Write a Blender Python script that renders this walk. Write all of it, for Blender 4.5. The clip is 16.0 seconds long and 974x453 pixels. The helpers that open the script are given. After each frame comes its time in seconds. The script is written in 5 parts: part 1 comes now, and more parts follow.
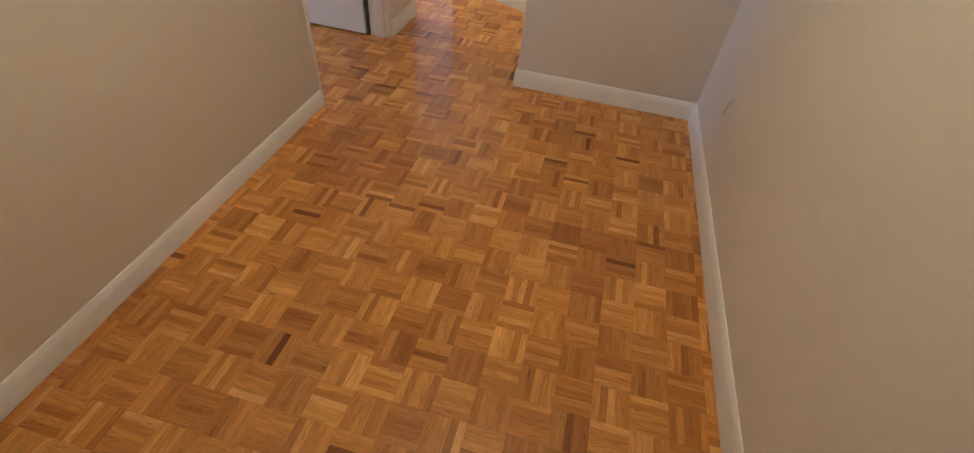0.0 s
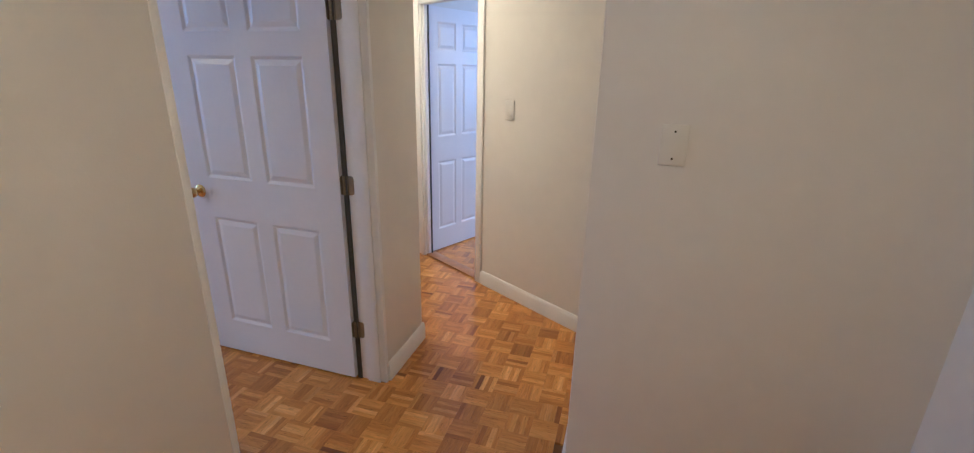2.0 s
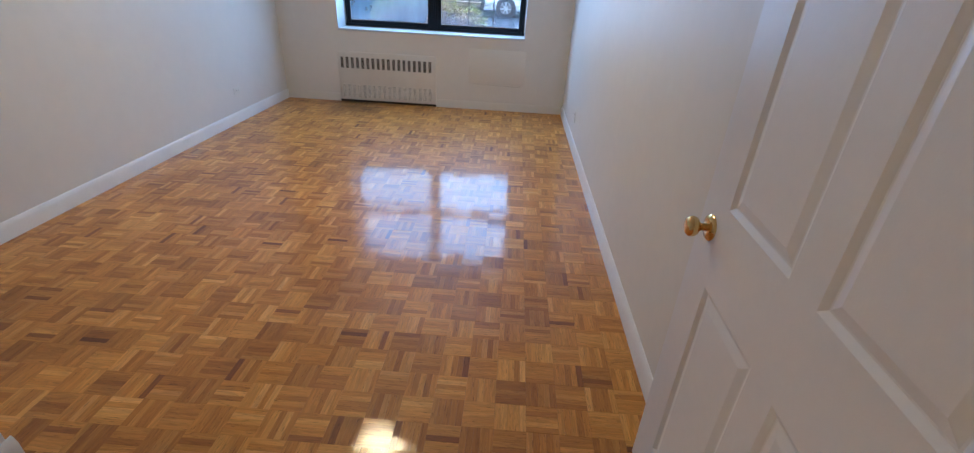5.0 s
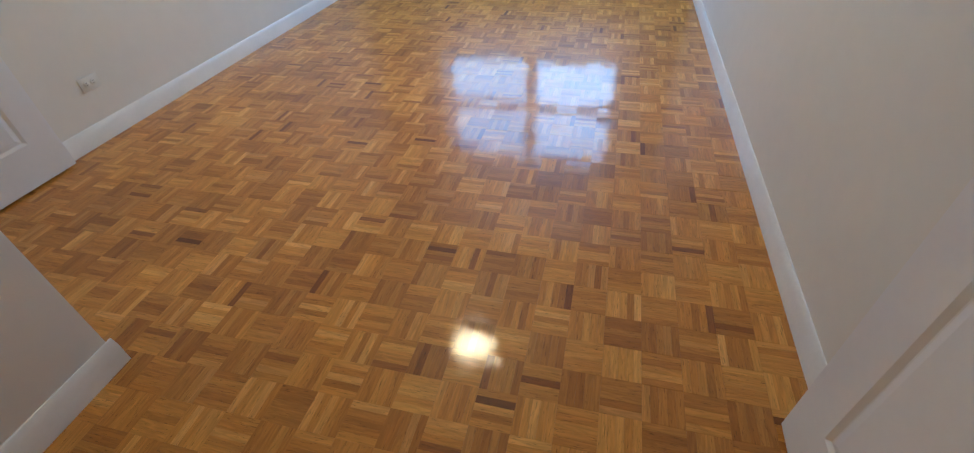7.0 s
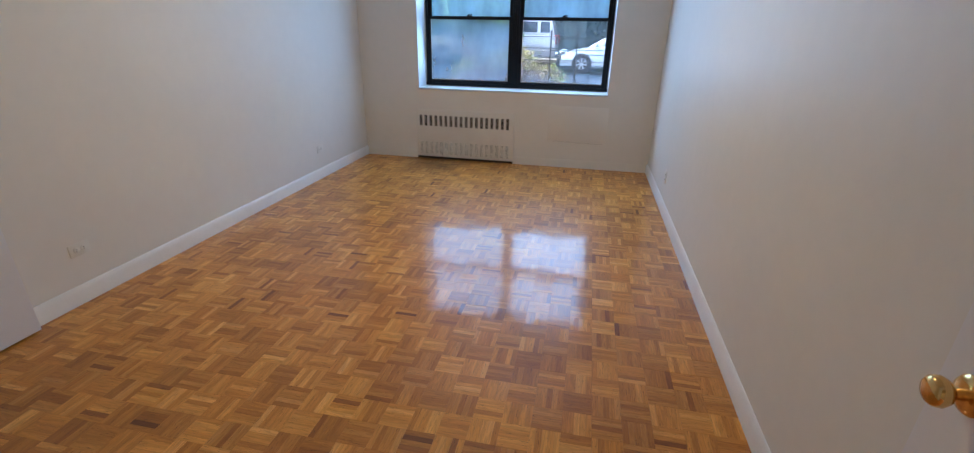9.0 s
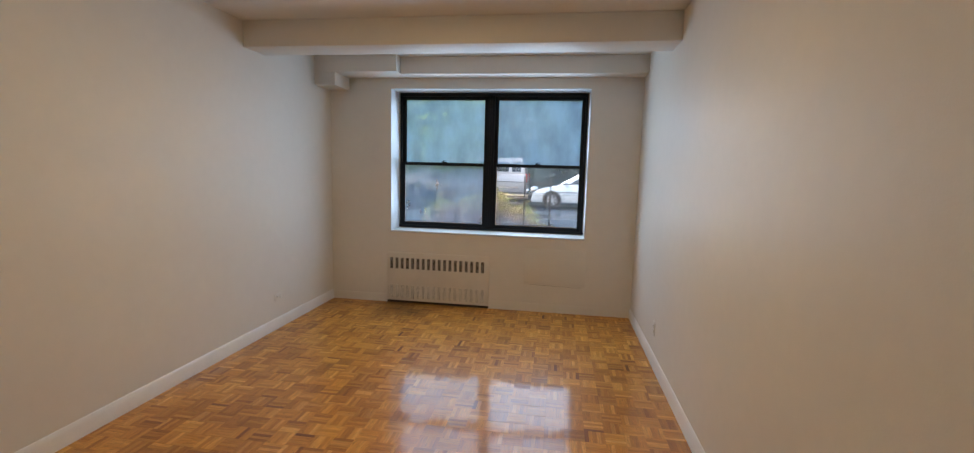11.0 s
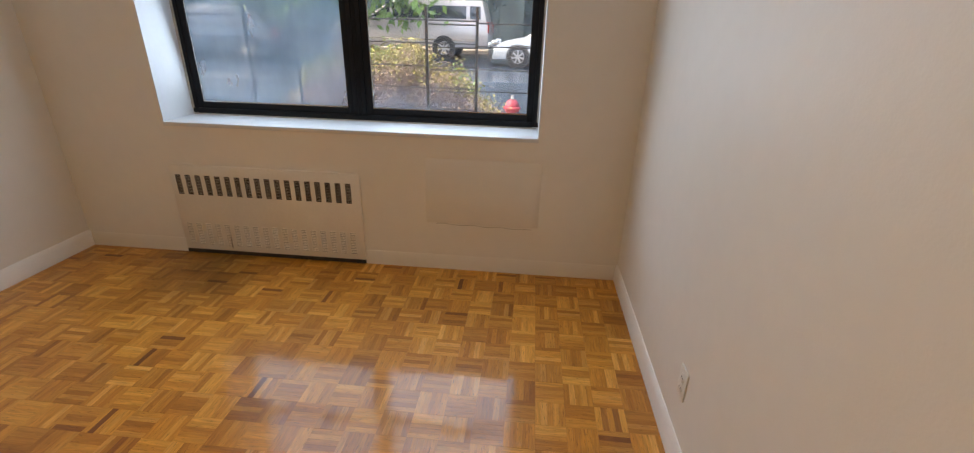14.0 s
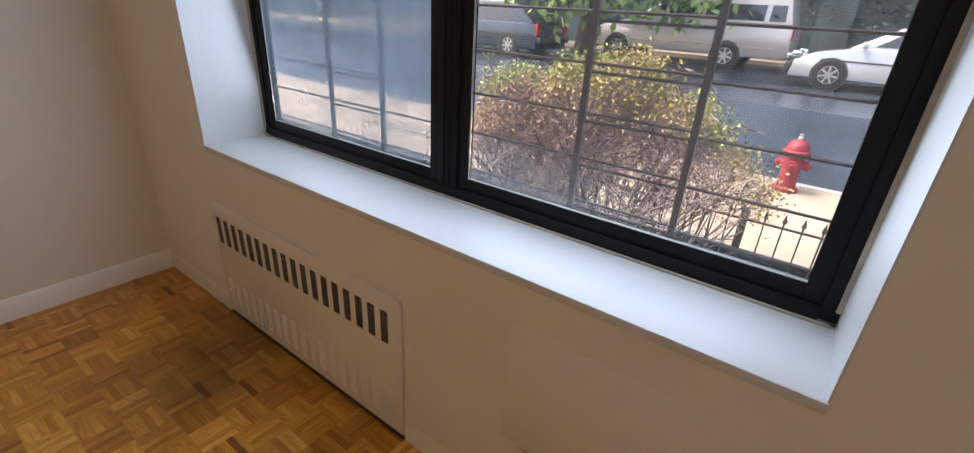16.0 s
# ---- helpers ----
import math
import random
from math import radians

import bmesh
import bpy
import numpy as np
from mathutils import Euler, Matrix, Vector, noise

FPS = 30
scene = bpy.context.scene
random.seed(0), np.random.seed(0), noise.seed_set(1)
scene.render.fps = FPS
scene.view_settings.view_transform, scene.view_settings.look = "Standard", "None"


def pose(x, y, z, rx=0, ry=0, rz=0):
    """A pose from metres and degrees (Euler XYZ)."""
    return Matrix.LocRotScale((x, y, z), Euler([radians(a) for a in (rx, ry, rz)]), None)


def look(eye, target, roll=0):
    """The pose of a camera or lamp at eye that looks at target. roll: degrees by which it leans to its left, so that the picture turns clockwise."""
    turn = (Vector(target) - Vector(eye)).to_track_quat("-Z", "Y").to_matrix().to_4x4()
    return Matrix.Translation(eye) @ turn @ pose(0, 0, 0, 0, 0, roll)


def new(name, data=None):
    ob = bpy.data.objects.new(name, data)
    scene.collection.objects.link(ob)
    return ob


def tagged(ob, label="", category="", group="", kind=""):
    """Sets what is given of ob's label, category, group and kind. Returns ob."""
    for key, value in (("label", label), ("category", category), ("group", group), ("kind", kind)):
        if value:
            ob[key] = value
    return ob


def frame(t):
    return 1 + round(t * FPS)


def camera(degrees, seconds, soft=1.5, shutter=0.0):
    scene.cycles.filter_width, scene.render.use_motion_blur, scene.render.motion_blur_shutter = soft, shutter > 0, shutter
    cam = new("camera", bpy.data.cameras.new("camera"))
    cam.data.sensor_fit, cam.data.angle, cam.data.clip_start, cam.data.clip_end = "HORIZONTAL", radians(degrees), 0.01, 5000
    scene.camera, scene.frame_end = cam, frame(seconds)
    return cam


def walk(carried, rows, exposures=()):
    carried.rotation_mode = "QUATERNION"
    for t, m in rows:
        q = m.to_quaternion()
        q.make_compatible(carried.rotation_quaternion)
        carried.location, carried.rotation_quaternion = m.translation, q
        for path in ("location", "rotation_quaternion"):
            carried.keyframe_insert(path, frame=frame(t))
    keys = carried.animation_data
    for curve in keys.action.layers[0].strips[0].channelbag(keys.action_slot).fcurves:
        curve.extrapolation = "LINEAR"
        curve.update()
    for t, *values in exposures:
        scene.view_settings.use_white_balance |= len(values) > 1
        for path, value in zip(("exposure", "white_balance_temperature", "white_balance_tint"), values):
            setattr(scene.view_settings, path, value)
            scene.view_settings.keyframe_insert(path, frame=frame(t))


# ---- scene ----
cam = camera(92.2, 16.0, soft=1.2)
PATH = [
    (0, (-3.03, -1.372, 1.413), (-1.626, -1.118, 0.012), 6.1),
    (0.5, (-2.873, -1.27, 1.395), (-1.697, -1.007, -0.201), 3.3),
    (0.7, (-2.776, -1.26, 1.384), (-1.565, -0.95, -0.178), 2.7),
    (1, (-2.567, -1.234, 1.399), (-1.201, -0.878, -0.017), 3.7),
    (1.5, (-2.25, -1.224, 1.494), (-0.556, -0.729, 0.553), 1.3),
    (2, (-1.868, -1.074, 1.571), (-0.048, -0.539, 0.937), 1.2),
    (2.5, (-1.495, -1.014, 1.569), (0.324, -0.428, 0.98), 1.1),
    (3, (-1.166, -0.92, 1.534), (0.547, -0.062, 0.96), 2.3),
    (3.5, (-0.889, -0.708, 1.513), (0.484, 0.566, 0.812), 4.2),
    (4.2, (-0.584, -0.382, 1.489), (-0.047, 1.371, 0.691), 5.1),
    (4.5, (-0.518, -0.224, 1.465), (-0.28, 1.585, 0.646), 5.1),
    (5, (-0.546, -0.042, 1.467), (-0.61, 1.724, 0.529), 3.2),
    (5.2, (-0.591, -0.012, 1.457), (-0.749, 1.688, 0.415), 3.8),
    (7.5, (-0.647, 0.341, 1.297), (-1.06, 1.8, -0.008), -3.0),
    (8, (-0.667, 0.358, 1.374), (-1.063, 1.959, 0.243), -1.1),
    (8.5, (-0.676, 0.331, 1.424), (-1.052, 2.04, 0.456), 0.4),
    (9, (-0.666, 0.29, 1.461), (-1.032, 2.103, 0.701), 1.1),
    (9.5, (-0.646, 0.261, 1.506), (-0.99, 2.158, 0.975), 1.3),
    (9.7, (-0.671, 0.257, 1.527), (-1.003, 2.181, 1.097), 1.3),
    (11.8, (-0.745, 1.215, 1.579), (-1.002, 3.185, 1.356), 0.6),
    (12, (-0.743, 1.383, 1.583), (-0.984, 3.312, 1.112), -0.3),
    (12.5, (-0.684, 1.822, 1.489), (-0.885, 3.656, 0.718), 1.0),
    (13, (-0.67, 2.258, 1.434), (-0.837, 4.095, 0.66), 2.1),
    (13.5, (-0.581, 2.782, 1.456), (-0.738, 4.605, 0.65), 0.7),
    (14, (-0.495, 3.238, 1.433), (-0.65, 5.067, 0.638), 1.6),
    (14.5, (-0.467, 3.728, 1.446), (-0.67, 5.538, 0.621), 2.0),
    (15, (-0.445, 4.167, 1.443), (-0.772, 5.959, 0.616), 1.6),
    (15.2, (-0.422, 4.358, 1.438), (-0.882, 6.123, 0.619), 1.7),
    (15.5, (-0.443, 4.589, 1.445), (-1.074, 6.296, 0.615), 2.8),
    (16, (-0.574, 4.982, 1.43), (-1.627, 6.462, 0.592), 3.4),
]
# light: sky strength, sun, glow of the ceiling lamps, daylight through the window, far room fill
SKY, SUN, DOME, HDOME, CDOME, WINDAY, FARFILL = 0.15, 1.5, 12.5, 30.0, 9.0, 6.6, 4.6
WARM, COOL = (1.0, 0.665, 0.295), (0.58, 0.76, 1.0)
GRID = (-2.088, -1.512)
EXPOSURES = [(0.0, 2.98, 4500, 11), (0.5, 3.1, 4450, 11), (1.0, 3.18, 4200, 11), (1.5, 3.1, 4100, 11), (2.0, 2.85, 4150, 12), (2.5, 2.65, 4200, 13), (3.0, 2.65, 4150, 13), (3.5, 2.6, 4200, 12), (5.0, 2.62, 4700, 6), (7.5, 2.72, 4650, 0), (8.5, 2.54, 4800, 3), (9.0, 2.48, 4950, 5), (9.7, 2.38, 5200, 6), (12.0, 2.15, 6950, 9), (13.0, 2.35, 7000, 10), (14.0, 2.3, 7100, 12), (14.5, 2.15, 7200, 14), (15.0, 1.95, 7300, 14), (15.5, 1.88, 7400, 15), (16.0, 1.9, 7100, 15)]
walk(cam, [(t, look(eye, target, roll)) for t, eye, target, roll in PATH], EXPOSURES)
# Places, in metres: y runs from the hall door (0) to the window wall (5.82), x to the right.
XW, XE, YN = -3.372, 0.09, 5.83            # bedroom: west wall, east wall, window wall
YS = 0.15                                  # bedroom side of the hall wall
CEIL, HCEIL = 2.74, 2.60
WX0, WX1, WZ0, WZ1 = -2.65, -0.44, 0.85, 2.455   # window opening
YF, YO = 6.10, 6.18                        # window frame, outer face of the wall
DX0, DH = -0.974, 2.05                     # bedroom doorway from DX0 to 0
BLX, BLY = -2.057, 0.855                   # corner of the closet block
HS, HE, HN = -2.040, -0.341, -0.970        # hall: south wall, east wall, its corner
S1, S2 = Vector((1.305, -0.099, 0)), Vector((1.692, 0.536, 0))   # slanting wall, foot of the far doorway
SD = (S2 - S1).normalized()                # along the slanting wall
SN = Vector((SD.y, -SD.x, 0))              # out of the corridor, through that wall
HW = -6.4

# ---- world and lamps ----
world = bpy.data.worlds.new("world")
scene.world = world
world.use_nodes = True
wn = world.node_tree
sky = wn.nodes.new("ShaderNodeTexSky")
sky.sky_type, sky.sun_disc = "NISHITA", False
sky.sun_elevation, sky.sun_rotation = radians(56), radians(243)
sky.air_density, sky.dust_density, sky.ozone_density = 1.0, 4.0, 1.0
wn.nodes["Background"].inputs["Strength"].default_value = SKY
wn.links.new(sky.outputs[0], wn.nodes["Background"].inputs[0])


def lamp(name, kind, power, colour, m, **more):
    data = bpy.data.lights.new(name, kind)
    data.energy, data.color = power, colour
    for key, value in more.items():
        if key == "size":
            data.size = value
        elif key == "size_y":
            data.shape, data.size_y = "RECTANGLE", value
        elif key == "angle":
            data.angle = value
        elif key == "radius":
            data.shadow_soft_size = value
    ob = new(name, data)
    ob.matrix_world = m
    return ob


lamp("sun", "SUN", SUN, (1.0, 0.985, 0.96), look((-5.0, -2.5, 8.3), (0, 0, 0)), angle=radians(28))
# daylight of the window
for px, wide in ((-2.105, 0.99), (-0.99, 0.97)):
    for pz, high, share in ((1.27, 0.52, 0.82), (2.03, 0.62, 0.98)):
        lamp("pane_daylight", "AREA", WINDAY / 4 * share * (1.15 if px > -1.5 else 0.85), COOL, pose(px, YF - 0.03, pz, -80, 0, 0), size=wide, size_y=high)
# lamp added out of view: cool daylight on the far door, no window built
far_c = S1 + SD * -0.6 + SN * 2.9
lamp("far_room_fill", "AREA", FARFILL, (0.90, 0.93, 1.0), look((far_c.x, far_c.y, 1.7), (S2.x + 0.4, S2.y - 0.2, 1.0)), size=1.0, size_y=1.2)


# ---- materials ----
def material(name, colour, rough=0.5, metal=0.0, vary=0.0, scale=3.0, bump=0.0, bump_scale=60.0, spec=0.5, coat=0.0, second=None):
    """A surface with a broad and a fine variation of its colour, uneven gloss and fine relief."""
    m = bpy.data.materials.new(name)
    m.use_nodes = True
    nt = m.node_tree
    b = nt.nodes["Principled BSDF"]
    b.inputs["Roughness"].default_value, b.inputs["Metallic"].default_value = rough, metal
    b.inputs["Specular IOR Level"].default_value = spec
    b.inputs["Coat Weight"].default_value = coat
    b.inputs["Base Color"].default_value = (*colour, 1)
    co = nt.nodes.new("ShaderNodeTexCoord")
    if vary or second:
        big, small = nt.nodes.new("ShaderNodeTexNoise"), nt.nodes.new("ShaderNodeTexNoise")
        big.inputs["Scale"].default_value, big.inputs["Detail"].default_value = scale, 4
        small.inputs["Scale"].default_value, small.inputs["Detail"].default_value = scale * 14, 3
        add = nt.nodes.new("ShaderNodeMath")
        add.operation = "MULTIPLY_ADD"
        add.inputs[1].default_value = 0.35
        ramp = nt.nodes.new("ShaderNodeMapRange")
        ramp.inputs["From Min"].default_value, ramp.inputs["From Max"].default_value = 0.45, 0.9
        mix = nt.nodes.new("ShaderNodeMix")
        mix.data_type = "RGBA"
        mix.inputs["A"].default_value = (*[c * (1 - vary) for c in colour], 1)
        mix.inputs["B"].default_value = (*(second or [min(1, c * (1 + vary)) for c in colour]), 1)
        for n in (big, small):
            nt.links.new(co.outputs["Object"], n.inputs["Vector"])
        nt.links.new(small.outputs["Fac"], add.inputs[0])
        nt.links.new(big.outputs["Fac"], add.inputs[2])
        nt.links.new(add.outputs[0], ramp.inputs["Value"])
        nt.links.new(ramp.outputs[0], mix.inputs["Factor"])
        nt.links.new(mix.outputs["Result"], b.inputs["Base Color"])
        rr = nt.nodes.new("ShaderNodeMapRange")
        rr.inputs["To Min"].default_value, rr.inputs["To Max"].default_value = max(0.02, rough * 0.85), min(1, rough * 1.15)
        nt.links.new(big.outputs["Fac"], rr.inputs["Value"])
        nt.links.new(rr.outputs[0], b.inputs["Roughness"])
    if bump:
        n1, n2 = nt.nodes.new("ShaderNodeTexNoise"), nt.nodes.new("ShaderNodeTexNoise")
        n1.inputs["Scale"].default_value, n1.inputs["Detail"].default_value = bump_scale, 3
        n2.inputs["Scale"].default_value, n2.inputs["Detail"].default_value = bump_scale / 14, 2
        sm = nt.nodes.new("ShaderNodeMath")
        sm.operation = "MULTIPLY_ADD"
        sm.inputs[1].default_value = 4.0
        bp = nt.nodes.new("ShaderNodeBump")
        bp.inputs["Strength"].default_value, bp.inputs["Distance"].default_value = 1.0, bump
        for n in (n1, n2):
            nt.links.new(co.outputs["Object"], n.inputs["Vector"])
        nt.links.new(n2.outputs["Fac"], sm.inputs[0])
        nt.links.new(n1.outputs["Fac"], sm.inputs[2])
        nt.links.new(sm.outputs[0], bp.inputs["Height"])
        nt.links.new(bp.outputs[0], b.inputs["Normal"])
    return m


def parquet(name, per_object):
    """Varnished oak fingers: a tone for each finger, grain along it, and a glossy, slightly wavy coat."""
    m = bpy.data.materials.new(name)
    m.use_nodes = True
    nt = m.node_tree
    b = nt.nodes["Principled BSDF"]
    uv = nt.nodes.new("ShaderNodeUVMap")
    uv.uv_map = "grain"
    if per_object:
        rnd = nt.nodes.new("ShaderNodeObjectInfo").outputs["Random"]
    else:
        rnd = nt.nodes.new("ShaderNodeNewGeometry").outputs["Random Per Island"]
    tone = nt.nodes.new("ShaderNodeValToRGB")
    r = tone.color_ramp
    r.elements[0].position, r.elements[0].color = 0.0, (0.20, 0.068, 0.012, 1)
    r.elements[1].position, r.elements[1].color = 1.0, (0.77, 0.39, 0.082, 1)
    for p, c in ((0.010, (0.32, 0.116, 0.016)), (0.022, (0.43, 0.170, 0.021)), (0.10, (0.49, 0.200, 0.023)), (0.28, (0.56, 0.236, 0.030)), (0.55, (0.62, 0.275, 0.037)), (0.80, (0.67, 0.315, 0.047)), (0.92, (0.72, 0.350, 0.060))):
        r.elements.new(p).color = (*c, 1)
    nt.links.new(rnd, tone.inputs[0])
    geo = nt.nodes.new("ShaderNodeNewGeometry")
    # a tone of its own for each square
    cell = nt.nodes.new("ShaderNodeVectorMath")
    cell.operation = "MULTIPLY_ADD"
    cell.inputs[1].default_value = (1 / 0.1204, 1 / 0.1204, 0)
    cell.inputs[2].default_value = (-GRID[0] / 0.1204, -GRID[1] / 0.1204, 0.5)
    flo = nt.nodes.new("ShaderNodeVectorMath")
    flo.operation = "FLOOR"
    wn_ = nt.nodes.new("ShaderNodeTexWhiteNoise")
    nt.links.new(geo.outputs["Position"], cell.inputs[0])
    nt.links.new(cell.outputs[0], flo.inputs[0])
    nt.links.new(flo.outputs[0], wn_.inputs["Vector"])
    sq = nt.nodes.new("ShaderNodeValToRGB")
    sq.color_ramp.elements[0].color, sq.color_ramp.elements[1].color = (0.79, 0.735, 0.69, 1), (1.19, 1.25, 1.34, 1)
    sq.color_ramp.elements.new(0.5).color = (1.06, 1.035, 0.98, 1)
    nt.links.new(wn_.outputs["Value"], sq.inputs[0])
    tq = nt.nodes.new("ShaderNodeVectorMath")
    tq.operation = "MULTIPLY"
    nt.links.new(tone.outputs[0], tq.inputs[0])
    nt.links.new(sq.outputs[0], tq.inputs[1])
    # grain: broad wandering streaks, fine ones, and dark pores
    def stretched(sx, sy, detail, distort):
        mp = nt.nodes.new("ShaderNodeMapping")
        mp.inputs["Scale"].default_value = (sx, sy, 1)
        n = nt.nodes.new("ShaderNodeTexNoise")
        n.inputs["Scale"].default_value, n.inputs["Detail"].default_value, n.inputs["Distortion"].default_value = 1.0, detail, distort
        nt.links.new(off.outputs[0], mp.inputs["Location"])
        nt.links.new(uv.outputs[0], mp.inputs["Vector"])
        nt.links.new(mp.outputs[0], n.inputs["Vector"])
        return n.outputs["Fac"]
    def ranged(src, a0, a1, b0, b1):
        n = nt.nodes.new("ShaderNodeMapRange")
        for key, value in (("From Min", a0), ("From Max", a1), ("To Min", b0), ("To Max", b1)):
            n.inputs[key].default_value = value
        nt.links.new(src, n.inputs["Value"])
        return n.outputs[0]
    def times(p, q):
        n = nt.nodes.new("ShaderNodeMath")
        n.operation = "MULTIPLY"
        nt.links.new(p, n.inputs[0])
        nt.links.new(q, n.inputs[1])
        return n.outputs[0]
    off = nt.nodes.new("ShaderNodeCombineXYZ")
    mul = nt.nodes.new("ShaderNodeMath")
    mul.operation = "MULTIPLY"
    mul.inputs[1].default_value = 91.0
    nt.links.new(rnd, mul.inputs[0])
    nt.links.new(mul.outputs[0], off.inputs[2])
    broad, fine, pore = stretched(9, 75, 2, 1.2), stretched(16, 420, 3, 0.4), stretched(28, 300, 1, 0.8)
    grain = times(times(ranged(broad, 0.33, 0.68, 0.82, 1.12), ranged(fine, 0.3, 0.7, 0.93, 1.06)), ranged(pore, 0.66, 0.72, 1.0, 0.5))
    # worn areas, broader than a finger
    co = nt.nodes.new("ShaderNodeTexCoord")
    w = nt.nodes.new("ShaderNodeTexNoise")
    w.inputs["Scale"].default_value, w.inputs["Detail"].default_value = 1.3, 3
    nt.links.new(geo.outputs["Position"], w.inputs["Vector"])
    wr = nt.nodes.new("ShaderNodeMapRange")
    wr.inputs["To Min"].default_value, wr.inputs["To Max"].default_value = 0.78, 1.02
    nt.links.new(w.outputs["Fac"], wr.inputs["Value"])
    k = nt.nodes.new("ShaderNodeMath")
    k.operation = "MULTIPLY"
    nt.links.new(grain, k.inputs[0])
    nt.links.new(wr.outputs[0], k.inputs[1])
    # darker round a point near the window wall, with an uneven edge
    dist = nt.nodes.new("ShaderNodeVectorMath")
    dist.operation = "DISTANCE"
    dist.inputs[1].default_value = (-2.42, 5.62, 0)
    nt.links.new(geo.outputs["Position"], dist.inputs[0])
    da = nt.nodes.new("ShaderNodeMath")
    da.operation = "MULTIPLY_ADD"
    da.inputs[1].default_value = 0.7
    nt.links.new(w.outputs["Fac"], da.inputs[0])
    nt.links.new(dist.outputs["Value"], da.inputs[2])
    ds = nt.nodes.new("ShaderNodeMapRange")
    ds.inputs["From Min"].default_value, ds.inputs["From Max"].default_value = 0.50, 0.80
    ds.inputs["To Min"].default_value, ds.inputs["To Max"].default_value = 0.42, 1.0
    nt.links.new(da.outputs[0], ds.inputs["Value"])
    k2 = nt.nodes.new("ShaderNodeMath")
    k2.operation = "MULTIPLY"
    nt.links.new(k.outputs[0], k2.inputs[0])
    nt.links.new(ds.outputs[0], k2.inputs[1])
    k = k2
    vm = nt.nodes.new("ShaderNodeVectorMath")
    vm.operation = "SCALE"
    nt.links.new(tq.outputs[0], vm.inputs[0])
    nt.links.new(k.outputs[0], vm.inputs["Scale"])
    nt.links.new(vm.outputs[0], b.inputs["Base Color"])
    # varnish
    b.inputs["Roughness"].default_value = 0.42
    b.inputs["Specular IOR Level"].default_value = 0.25
    b.inputs["Coat Weight"].default_value, b.inputs["Coat Roughness"].default_value, b.inputs["Coat IOR"].default_value = 0.60, 0.05, 1.5
    v = nt.nodes.new("ShaderNodeTexNoise")
    v.inputs["Scale"].default_value, v.inputs["Detail"].default_value = 9, 3
    nt.links.new(geo.outputs["Position"], v.inputs["Vector"])
    h = nt.nodes.new("ShaderNodeMath")
    h.operation = "MULTIPLY_ADD"
    h.inputs[1].default_value = 0.34
    h2 = nt.nodes.new("ShaderNodeMath")
    h2.operation = "MULTIPLY_ADD"
    h2.inputs[1].default_value = 0.17
    nt.links.new(fine, h2.inputs[0])
    nt.links.new(v.outputs["Fac"], h2.inputs[2])
    nt.links.new(broad, h.inputs[0])
    nt.links.new(h2.outputs[0], h.inputs[2])
    bp = nt.nodes.new("ShaderNodeBump")
    bp.inputs["Strength"].default_value, bp.inputs["Distance"].default_value = 0.8, 0.0006
    nt.links.new(h.outputs[0], bp.inputs["Height"])
    nt.links.new(bp.outputs[0], b.inputs["Coat Normal"])
    nt.links.new(bp.outputs[0], b.inputs["Normal"])
    return m


